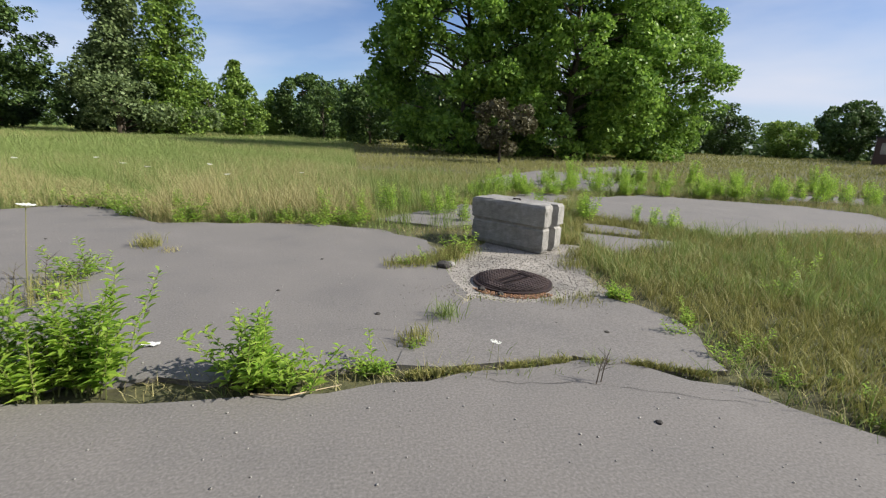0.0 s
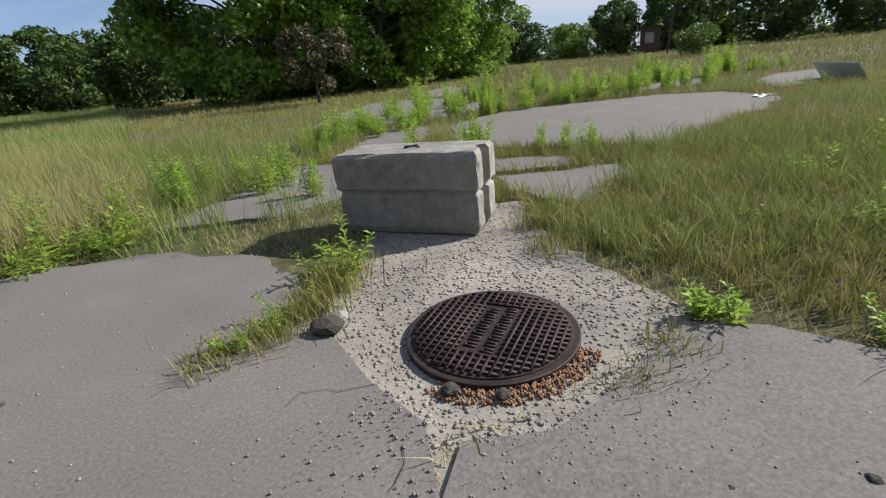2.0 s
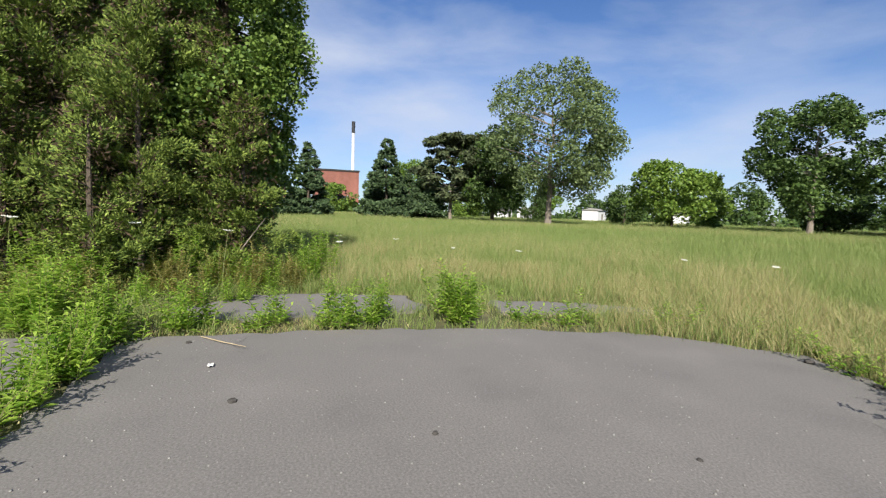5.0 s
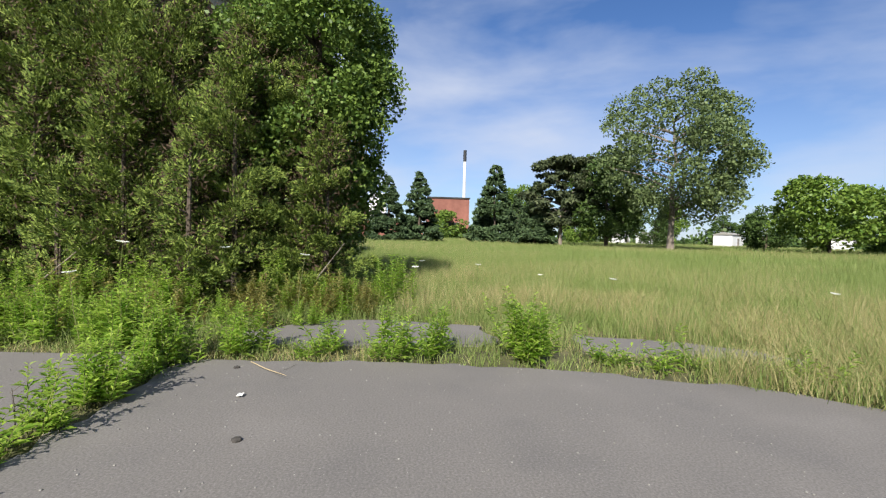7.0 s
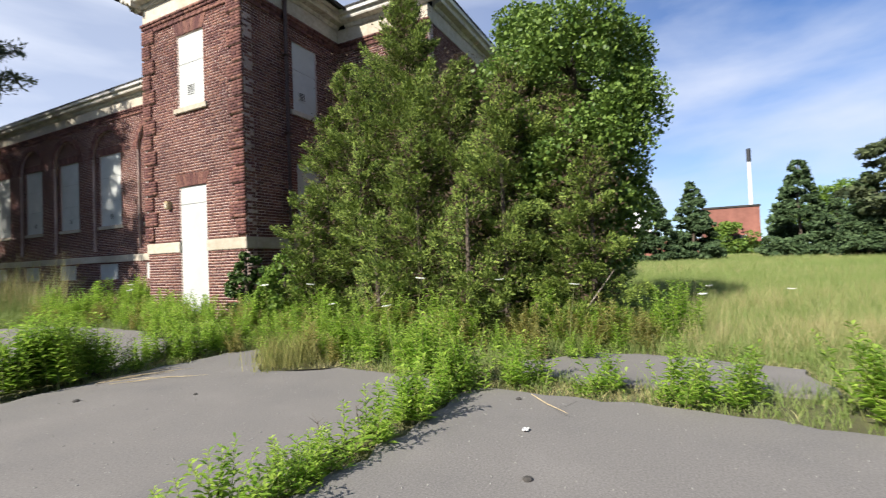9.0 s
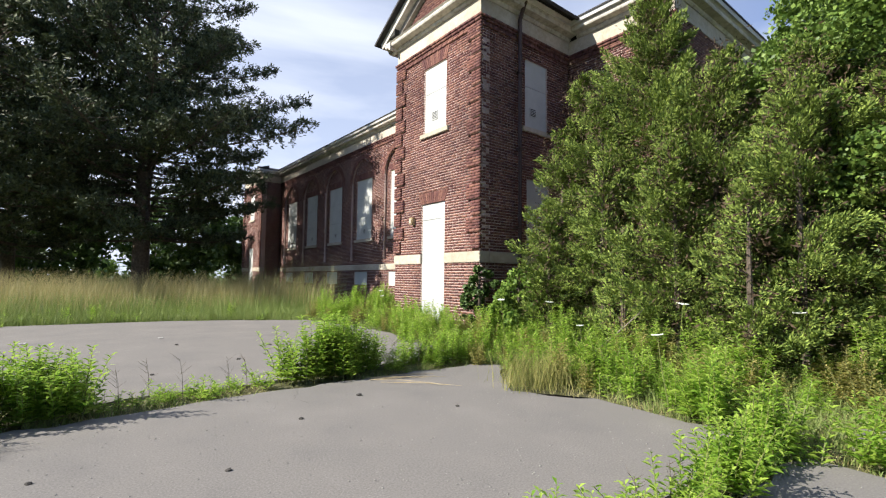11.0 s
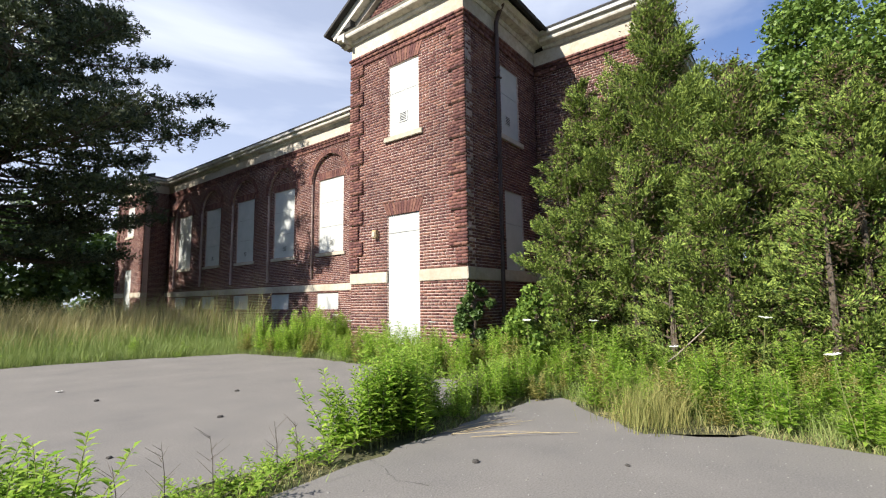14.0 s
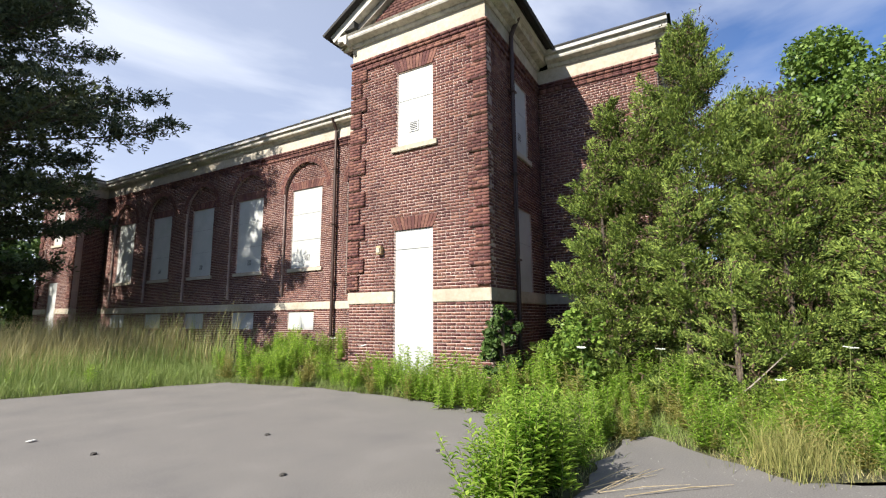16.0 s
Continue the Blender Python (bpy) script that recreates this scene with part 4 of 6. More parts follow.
for k, (r0, r1, n, h, w) in enumerate(((12, 26, 420000, 0.38, 0.009), (26, 55, 360000, 0.42, 0.026), (55, 110, 300000, 0.5, 0.065))):
    blades("meadow_grass", "green meadow grass further out", "grass", scatter(n, (-r1, r1, -6 if k else -5, r1), 10 + k, both(meadow, open_ground), (r0, r1)), h, w, L_GRASS, 0.6, far=True, seed=10 + k)
    blades("straw_grass", "drifts of dry grass further out", "grass", scatter(n // 2, (-r1, r1, -6, r1), 20 + k, both(meadow, open_ground, patchy(0.35 / (k + 1), 0.2, 11 + k)), (r0, r1)), h, w * 0.7, L_STRAW, 0.6, far=True, seed=20 + k)
    blades("lawn_grass", "rough olive grass further out", "grass", scatter(n // 4, (2, r1, -r1 * 0.6, r1), 30 + k, both(corner_lawn, open_ground), (max(r0, 16), r1)), h * 0.5, w * 1.5, L_SHORT, 0.7, far=True, seed=30 + k)
blades("dry_thatch", "brown dry thatch along the slab's far edge", "grass", scatter(60000, (-9, 1, 4.5, 10), 15, both(open_ground, patchy(0.9, 0.2, 16))), 0.26, 0.006, L_STRAW, 1.0, seed=15)
south = lambda x, y, g: (y < -11.5) & (x < 14)
blades("tall_dry_grass", "tall straw-coloured grass before the wing", "grass", scatter(34000, (-11, 14, -24, -14.5), 40, both(south, lambda x, y, g: y < -15.4 + g.normal(0, 0.7, len(x)))), 1.3, 0.009, L_STRAW, 0.45, seed=40)
blades("wall_stalks", "tall dry stalks against the wing", "grass", scatter(9000, (-11.3, -7.2, -26, -13.2), 46), 1.5, 0.01, L_STRAW, 0.3, seed=46, clump=0.5)
blades("wall_stalks", "tall green stems against the wing", "grass", scatter(7000, (-11.3, -7.2, -26, -12.6), 47), 1.35, 0.011, L_GRASS, 0.35, seed=47, clump=0.5)
blades("tall_green_grass", "tall green grass among the dry stalks", "grass", scatter(40000, (-11, 14, -24, -13.5), 44, south), 0.7, 0.01, L_GRASS, 0.5, seed=44)
blades("slab_edge_grass", "low green growth behind the slab", "grass", scatter(80000, (-11, 14, -16.5, -12.0), 41, south), 0.3, 0.009, L_GRASS, 0.8, seed=41)
blades("wall_grass", "green grass along the building", "grass", scatter(70000, (-11, -5.0, -13.5, 6), 42, lambda x, y, g: x < -5.0), 0.2, 0.007, L_GRASS, 0.9, seed=42)
blades("south_field_grass", "grass under the pines", "grass", scatter(110000, (-20, 50, -70, -19), 43), 0.6, 0.05, L_GRASS, 0.4, far=True, seed=43)


def leaf_cloud(centres, size, seed, up=0.4, long=1.6, fold=True):
    """Leaf blades round the centres: four-cornered, each turned its own way."""
    g = np.random.default_rng(seed)
    n = len(centres)
    nrm = g.normal(size=(n, 3))
    nrm[:, 2] += up * 2
    nrm /= np.linalg.norm(nrm, axis=1, keepdims=True)
    t = np.cross(nrm, g.normal(size=(n, 3)))
    t /= np.linalg.norm(t, axis=1, keepdims=True) + 1e-9
    b = np.cross(nrm, t)
    s = (size * g.uniform(0.6, 1.35, n))[:, None]
    v = np.stack([centres - t * s * long / 2, centres + b * s / 2 + nrm * s * 0.12, centres + t * s * long / 2, centres - b * s / 2 + nrm * s * 0.12], 1)
    return v.reshape(-1, 3), np.arange(4 * n).reshape(-1, 4)


def crown_points(clusters, radii, count, seed, flat=0.75):
    """Leaf places on the shells of the clumps, thick on their tops and thin below."""
    g = np.random.default_rng(seed)
    clusters, radii = np.asarray(clusters), np.asarray(radii)
    pick = g.choice(len(clusters), count, p=radii ** 2 / (radii ** 2).sum())
    d = g.normal(size=(count, 3))
    d *= (g.uniform(0.35, 1.0, count) ** 0.45 / np.linalg.norm(d, axis=1))[:, None]
    d[:, 2] = np.where((d[:, 2] < -0.25) & (g.random(count) < 0.35), -d[:, 2], d[:, 2]) * flat
    return clusters[pick] + d * radii[pick][:, None] * g.uniform(0.85, 1.12, count)[:, None]


def tree(label, h, w, mat, leaves=6000, leaf=0.3, seed=0, base=0.22, kind="round", lean=0.0, bark=None, clumps=40, group="", cr=0.2, up=0.4, name="tree"):
    """A tree at the origin: tapered trunk, limbs to its leaf clumps, and a crown of leaf blades with an uneven outline."""
    g = random.Random(seed)
    t = thing(name, label, "tree", group=group)
    top = h * (0.93 if kind in ("spruce", "tall") else 0.75)
    r0 = max(0.08, h * 0.019)
    spine = [(lean * z * z / h + 0.02 * h * math.sin(z * 1.3 + seed) * (z / h), 0.015 * h * math.sin(z * 0.9 + 2 * seed) * (z / h), z) for z in np.linspace(-0.05, top, 8)]
    part("trunk", tube(spine, [r0 * (1.25 if i == 0 else 1 - 0.11 * i) for i in range(8)], 9), bark or M_BARK, t)
    def on_spine(z):
        k = min(max(z / top, 0), 0.999) * 7
        i = int(k)
        return Vector(spine[i]).lerp(Vector(spine[i + 1]), k - i)
    clusters, radii, limbs = [], [], bmesh.new()
    for i in range(clumps):
        k = (i + g.random()) / clumps
        a = g.uniform(0, 2 * math.pi)
        if kind == "spruce":
            z = h * (base * 0.4 + (1 - base * 0.4) * k)
            reach = w / 2 * (1 - k) ** 0.85 * g.uniform(0.75, 1.05) + 0.1
            c = on_spine(z) + Vector((math.cos(a) * reach * 0.9, math.sin(a) * reach * 0.9, -reach * 0.2))
            rad = 0.12 * w * (1.15 - k) + 0.1
        elif kind == "pine":
            tier = base + (1 - base) * (int(k * 11) + g.uniform(0, 0.25)) / 11
            z = h * tier
            reach = w / 2 * min(1.0, 0.55 + 1.2 * (tier - base)) * (1.05 - tier) ** 0.42 * g.uniform(0.25, 1.1)
            c = on_spine(z) + Vector((math.cos(a) * reach, math.sin(a) * reach, 0.08 * reach + g.uniform(-0.3, 0.3)))
            rad = 0.068 * w * g.uniform(0.6, 1.4)
        elif kind == "tall":
            z = h * (base + (1 - base) * k)
            reach = w / 2 * (1 - k) ** 0.6 * g.uniform(0.1, 1.0) * (0.75 + 0.4 * math.sin(5 * k + seed))
            c = on_spine(z) + Vector((math.cos(a) * reach, math.sin(a) * reach, 0.2 * reach))
            rad = w * cr * g.uniform(0.55, 1.1) * (1 - 0.45 * k)
        else:
            u = 2 * k - 1
            ring = math.sqrt(max(0, 1 - u * u))
            reach = g.uniform(0.5, 1.0) ** 0.6
            z = h * (base + (1 - base) * 0.5) + u * reach * h * (1 - base) * 0.46
            c = Vector((math.cos(a) * ring * reach * w / 2 * 0.9, math.sin(a) * ring * reach * w / 2 * 0.9, z)) + Vector((on_spine(min(z, top)).x, on_spine(min(z, top)).y, 0))
            rad = w * cr * g.uniform(0.5, 1.15)
        clusters.append(c)
        radii.append(rad)
        if i % (2 if kind == "pine" else 3) == 0 and kind != "spruce":
            s = on_spine(max(h * base * 0.6, min(c.z - 0.25 * (c - on_spine(c.z)).length - 0.1, top)))
            if (s - c).length > 0.2:
                tube([s, s.lerp(c, 0.5) + Vector((0, 0, 0.06 * (c - s).length)), c], [r0 * 0.32, r0 * 0.2, r0 * 0.06], 5, limbs)
    if len(limbs.verts):
        tagged(part("branchwork", limbs, bark or M_BARK, t), kind="stuff")
    else:
        limbs.free()
    pts = crown_points([tuple(c) for c in clusters], radii, leaves, seed, 0.45 if kind in ("pine", "spruce") else 0.78)
    v, f = leaf_cloud(pts, leaf, seed + 1, up, 2.4 if kind in ("pine", "spruce") else 1.5)
    part("crown", raw_mesh("crown", v, f, mat), mat, t)
    return t


def stand(t, x, y, z=-0.04, turn=0.0, size=1.0):
    t.matrix_basis = pose(x, y, z, 0, 0, turn) @ Matrix.Scale(size, 4)
    return t


# trees round the meadow
spruce = stand(tree("dark conical spruce across the meadow", 11.0, 7.0, L_SPRUCE, 13000, 0.25, 3, 0.1, "spruce", clumps=150, group="spruces"), -64.6, 15.6, 0.6)
copy_thing(spruce, pose(-61.9, 5.0, 0.6, 0, 0, 80) @ Matrix.Scale(0.84, 4))
copy_thing(spruce, pose(-60.0, 1.0, 0.6, 0, 0, 140) @ Matrix.Scale(0.75, 4))
copy_thing(spruce, pose(-75, 21.5, 0.6, 0, 0, 200) @ Matrix.Scale(0.7, 4))
copy_thing(spruce, pose(-56, 19.0, 0.4, 0, 0, 250) @ Matrix.Scale(0.72, 4))
stand(tree("round broadleaf tree behind the spruces", 9.5, 8.5, L_DECID, 7000, 0.28, 5, 0.12, clumps=36), -87.2, 24.5, 0.8)
stand(tree("spreading pine with a leaning bare trunk", 12.6, 12.0, L_PINE, 22000, 0.24, 7, 0.2, "pine", lean=0.12, clumps=170, bark=M_PALEBARK), -54.7, 21.7, 0.3, 70)
stand(tree("wide airy broadleaf tree with thin grey-green foliage", 16.8, 16.5, L_AIRY, 26000, 0.2, 9, 0.1, clumps=95, bark=M_PALEBARK, cr=0.11), -44.4, 29.5, 0.2)
stand(tree("dense dark tree beside the airy one", 11.5, 9.0, L_DARKDECID, 12000, 0.25, 10, 0.02, clumps=60), -52.5, 26.5, 0.2)
stand(tree("low bushy round tree", 7.2, 11.5, L_DECID, 12000, 0.23, 11, 0.04, clumps=46, cr=0.13), -42.6, 44.8, 0.2)
mid_tree = stand(tree("full broadleaf tree at the meadow's edge", 13.2, 13.0, L_DARKDECID, 17000, 0.24, 13, 0.1, clumps=60, cr=0.12, group="meadow trees", bark=M_PALEBARK), -31.5, 50.8, 0.2)
stand(tree("tall narrow tree rising over the others", 19.8, 19.0, L_AIRY, 24000, 0.24, 15, 0.0, "tall", clumps=150, cr=0.1), -22.0, 55.1, 0.2)
stand(tree("tall companion tree with full foliage", 15.0, 15.0, L_DECID, 18000, 0.24, 16, 0.0, "tall", clumps=110, cr=0.12), -17.5, 57.0, 0.2)
rows_ = [tree("dense dark tree of the far row", 10.5, 11.0, L_DARKDECID, 6500, 0.36, 17, -0.06, clumps=64, group="far tree row", cr=0.15),
         tree("mid-green uneven tree of the far row", 11.5, 8.5, L_DECID, 6000, 0.36, 18, -0.04, "tall", clumps=70, group="far tree row", cr=0.2),
         tree("dark full tree of the far row", 11.0, 9.5, L_DARKDECID, 6500, 0.36, 19, -0.05, clumps=70, group="far tree row", cr=0.15),
         tree("light green bushy tree of the far row", 8.5, 10.0, L_DECID, 5500, 0.36, 20, -0.1, clumps=44, group="far tree row", cr=0.19)]
hedge = rows_[0]
stand(rows_[0], -25.5, 66.0, 0)
stand(rows_[1], -15.9, 79.8, 0)
stand(rows_[2], -5.8, 81.3, 0)
stand(rows_[3], 3.5, 74.0, 0)
for k, (x, y, s, r) in enumerate(((-36, 60, 0.8, 40), (-10.5, 84, 0.75, 20), (10, 78, 0.95, 300), (16, 72, 0.95, 15), (24, 74, 1.0, 75), (-2.0, 70, 0.7, 33),
                                 (0, 92, 1.0, 10), (-22, 88, 1.1, 130), (32, 78, 1.0, 50), (41, 76, 1.0, 100), (50, 74, 0.9, 200), (58, 72, 0.85, 170), (65.2, 70.5, 0.8, 260), (71.7, 64, 0.74, 20),
                                 (76.7, 58.1, 0.76, 330), (73.8, 46.5, 0.95, 75), (80.7, 42.9, 0.95, 155), (76, 34, 1.0, 240), (79, 24, 1.0, 10), (82, 12, 1.0, 110), (84, 0, 0.9, 40), (80, 52, 0.8, 60), (-48, 57, 0.62, 10), (-57, 50, 0.55, 110),
                                 (-70, 42, 0.5, 300), (-80, 34, 0.6, 45), (19.5, 46, 0.9, 33), (11, 49, 0.75, 140), (28, 47, 0.9, 270), (4, 55, 0.7, 84), (-27, 60, 0.6, 210), (-12, 66, 0.62, 77))):
    copy_thing(rows_[(k * 7 + k // 3) % 4], pose(x, y, -0.05, 0, 0, r) @ Matrix.Scale(s, 4))
for k in range(62):
    a = radians(-92 + 5.0 * k)
    d = 118 + 9 * math.sin(k * 2.3)
    copy_thing(rows_[(k * 5 + k // 4) % 4], pose(-d * math.sin(a), d * math.cos(a), -0.05, 0, 0, 37 * k) @ Matrix.Scale(0.8 + 0.25 * math.sin(k * 1.7), 4))
big = stand(tree("large spreading maple in full leaf", 18.5, 17.5, L_MAPLE, 60000, 0.22, 21, -0.08, clumps=190, group="large maples", cr=0.085), 10.6, 35.9)
copy_thing(big, pose(18.4, 33.4, -0.05, 0, 0, 110) @ Matrix.Scale(0.96, 4))
copy_thing(big, pose(25.6, 35.2, -0.05, 0, 0, 230) @ Matrix.Scale(0.76, 4))
stand(tree("brownish half-dead sapling before the maples", 3.4, 3.4, L_SAP, 2600, 0.15, 23, 0.12, clumps=30, cr=0.16, name="sapling"), 9.8, 23.5)
stand(tree("bright green rounded shrub in the field", 2.8, 4.2, L_VINE, 3200, 0.14, 25, 0.02, clumps=30, name="shrub"), 40.1, 23.3, size=0.8)
stand(tree("pale green small tree at the wood's edge", 4.2, 4.2, L_VINE, 3000, 0.2, 26, 0.05, clumps=26, name="shrub"), 11.9, 50.5)
# low scrub that closes the foot of the far woods
g = np.random.default_rng(77)
a = np.radians(g.uniform(-92, 218, 34000))
d = 112 + g.normal(0, 3.5, 34000)
z = np.abs(g.normal(0, 1.7, 34000)) * (0.75 + 0.35 * np.sin(a * 23) + 0.2 * np.sin(a * 61))
v, f = leaf_cloud(np.column_stack([-d * np.sin(a), d * np.cos(a), z]), 0.6, 78, 0.4, 1.4)
tagged(new("far_scrub", raw_mesh("far_scrub", v, f, L_DARKDECID)), "dark green scrub at the foot of the far woods", "scrub", kind="stuff")
# pines beside the building
def pine(label, h, w, boughs, seed, group=""):
    """Old pine: dark trunk, long level boughs in loose tiers, and round needle tufts along their sprays."""
    g = np.random.default_rng(seed)
    t = thing("pine", label, "tree", group=group)
    part("trunk", tube([(0, 0, -0.05), (0.1, 0.05, h * 0.3), (-0.05, 0.1, h * 0.65), (0, 0, h * 0.96)], [0.42, 0.33, 0.2, 0.04], 11), M_BARK, t)
    limbs, tufts, ways = bmesh.new(), [], []
    for i in range(boughs):
        k = (i + g.random()) / boughs
        a = 2.4 * i + g.uniform(-0.5, 0.5)
        z = h * (0.16 + 0.8 * k)
        reach = w / 2 * (0.5 + 1.6 * k if k < 0.3 else (1.02 - k) ** 0.6 / 0.82) * g.uniform(0.55, 1.08)
        out, across = np.array([math.cos(a), math.sin(a), 0.0]), np.array([-math.sin(a), math.cos(a), 0.0])
        tilt = g.uniform(-0.08, 0.16) + 0.35 * k
        at = lambda q: np.array([0, 0, z]) + out * reach * q + np.array([0, 0, reach * (tilt * q - 0.1 * q * (1 - q) * 2)])
        tube([tuple(at(q)) for q in (0.02, 0.35, 0.7, 0.98)], [0.085, 0.06, 0.035, 0.012], 5, limbs)
        for j in range(int(15 * reach) + 8):
            q = g.uniform(0.25, 1.04) ** 0.75
            off = g.normal(0, 1) * (0.2 * reach * (1.1 - q) + 0.16)
            p = at(q) + across * off + np.array([0, 0, g.normal(0.1, 0.16)]) + out * g.normal(0, 0.15)
            if j % 4 == 0:
                tube([tuple(at(q * 0.93)), tuple(p)], [0.018, 0.006], 3, limbs)
            tufts.append(p)
            way = out * 0.5 + across * np.sign(off) * 0.3 + np.array([0, 0, 0.45])
            ways.append(way)
    tagged(part("branchwork", limbs, M_BARK, t), kind="stuff")
    tufts, ways = np.repeat(np.array(tufts), 15, 0), np.repeat(np.array(ways), 15, 0)
    n = len(tufts)
    d = ways + g.normal(0, 0.75, (n, 3))
    d /= np.linalg.norm(d, axis=1, keepdims=True)
    side = np.cross(d, g.normal(size=(n, 3)))
    side /= np.linalg.norm(side, axis=1, keepdims=True)
    ln = g.uniform(0.14, 0.27, n)[:, None]
    root = tufts + g.normal(0, 0.07, (n, 3))
    v = np.stack([root, root + d * ln * 0.6 + side * 0.033, root + d * ln, root + d * ln * 0.6 - side * 0.033], 1).reshape(-1, 3)
    part("needles", raw_mesh("needles", v, np.arange(4 * n).reshape(-1, 4), L_PINE), L_PINE, t)
    return t


stand(pine("very large dark pine with layered level boughs", 19.0, 17.0, 140, 31), -3.0, -25.2)
pine2 = stand(pine("large dark pine behind the first", 15.5, 14.0, 90, 33, group="pines"), 3.0, -39.0, turn=40)
copy_thing(pine2, pose(9.5, -33.0, -0.05, 0, 0, 130))
copy_thing(pine2, pose(3.0, -25.8, -0.05, 0, 0, 220) @ Matrix.Scale(1.15, 4))
for x, y, s, r in ((-8, -46, 0.9, 0), (2, -50, 1.0, 60), (12, -52, 1.0, 120), (22, -48, 1.0, 200), (-16, -48, 0.9, 290), (30, -42, 1.0, 20)):
    copy_thing(hedge, pose(x, y, -0.05, 0, 0, r) @ Matrix.Scale(s, 4))


# the overgrown junipers before the building
def juniper(label, spires, count, seed, leaf=0.027):
    """Evergreen with several pointed tops (rows of x, y, height, radius): boughs that fan out in tiers, each carrying small feathery plumes."""
    g = np.random.default_rng(seed)
    t = thing("juniper", label, "juniper")
    stems, limbs, roots, ways, spans_, dead = bmesh.new(), bmesh.new(), [], [], [], []
    for x, y, h, r in spires:
        tube([(x, y, -0.05), (x + 0.05, y, h * 0.5), (x, y, h * 0.95)], [0.06, 0.035, 0.008], 7, stems)
        n = int(8.5 * r * h)
        for i in range(n):
            k = ((i + g.random()) / n) ** 0.95
            a = g.uniform(0, 6.283)
            reach = r * min(1.0, 1.08 * (1.03 - k) ** 0.8) * g.uniform(0.62, 1.2) + 0.05
            z = h * (0.02 + 0.9 * k)
            rise = g.uniform(-0.1, 0.28) + 0.75 * k * k
            d = np.array([math.cos(a), math.sin(a), rise])
            across = np.array([-math.sin(a), math.cos(a), 0.0])
            start = np.array([x, y, z - 0.25 * rise * reach])
            if i % 2 == 0:
                tube([tuple(start), tuple(start + d * reach * 0.8)], [0.02, 0.004], 4, limbs)
            dead.append(start + d * reach * 0.45)
            for s in np.linspace(0.38, 1.0, 4):
                for w in (-1, 0, 1):
                    spread = w * reach * 0.3 * (1.15 - s) + g.normal(0, 0.04)
                    ln = g.uniform(0.25, 0.5) * (0.55 + 0.3 * r) * (1.05 - 0.4 * k)
                    way = d + across * w * g.uniform(0.3, 0.8) + np.array([0, 0, g.uniform(0.0, 0.5)]) + g.normal(0, 0.15, 3)
                    way /= np.linalg.norm(way)
                    roots.append(start + d * reach * s + across * spread + np.array([0, 0, g.normal(0, 0.05)]) - way * ln * 0.6)
                    ways.append(way), spans_.append(ln)
    tagged(part("stemwork", stems, M_BARK, t), kind="stuff")
    tagged(part("branchwork", limbs, M_BARK, t), kind="stuff")
    roots, ways, spans_ = np.array(roots), np.array(ways), np.array(spans_)
    pick = g.choice(len(roots), count, p=spans_ / spans_.sum())
    s = g.uniform(0, 1, count) ** 0.8
    side = g.normal(size=(count, 3))
    pts = roots[pick] + ways[pick] * (s * spans_[pick])[:, None] + side * ((0.088 * (1 - s) + 0.014) * spans_[pick] / 0.4)[:, None]
    pts[:, 2] = np.maximum(pts[:, 2], 0.03)
    d = ways[pick] * 1.0 + side * 0.4 + np.array([0, 0, 0.25])
    d /= np.linalg.norm(d, axis=1, keepdims=True)
    w = np.cross(d, g.normal(size=(count, 3)))
    w /= np.linalg.norm(w, axis=1, keepdims=True)
    ln = (leaf * g.uniform(0.7, 1.7, count))[:, None]
    v = np.stack([pts - d * ln, pts - d * ln * 0.1 + w * ln * 0.3, pts + d * ln, pts - d * ln * 0.1 - w * ln * 0.3], 1).reshape(-1, 3)
    part("foliage", raw_mesh("foliage", v, np.arange(4 * count).reshape(-1, 4), L_JUNIPER), L_JUNIPER, t)
    dead = np.array(dead)
    pts = dead[g.choice(len(dead), count // 13)] + g.normal(0, 0.18, (count // 13, 3))
    pts[:, 2] = np.maximum(pts[:, 2], 0.03)
    v, f = leaf_cloud(pts, 0.02, seed + 5, 0.0, 4.0)
    tagged(part("dead_twig_mass", raw_mesh("dead_twig_mass", v, f, L_DEADTWIG), L_DEADTWIG, t, "brown dead inner twigs"), kind="stuff")
    return t


juniper("overgrown olive-green juniper with several pointed tops", [(-8.7, -3.35, 6.0, 1.45), (-9.0, -1.9, 7.4, 2.1), (-8.4, -2.7, 5.4, 1.5), (-8.5, -0.7, 5.2, 1.9), (-8.5, 0.6, 5.0, 1.5), (-9.5, -0.9, 5.9, 1.5), (-8.2, -3.5, 4.6, 1.15), (-7.6, -2.2, 3.6, 1.2), (-7.5, -0.9, 3.7, 1.25), (-7.7, 0.6, 4.3, 1.3), (-7.2, -1.6, 2.2, 0.9), (-7.4, -3.2, 2.6, 0.9)], 800000, 51, 0.0225)
juniper("smaller juniper at the end of the overgrown mass", [(-8.4, 1.5, 4.4, 1.15), (-8.0, 1.95, 3.1, 0.8), (-7.1, 0.2, 2.6, 0.9)], 150000, 52, 0.0225)


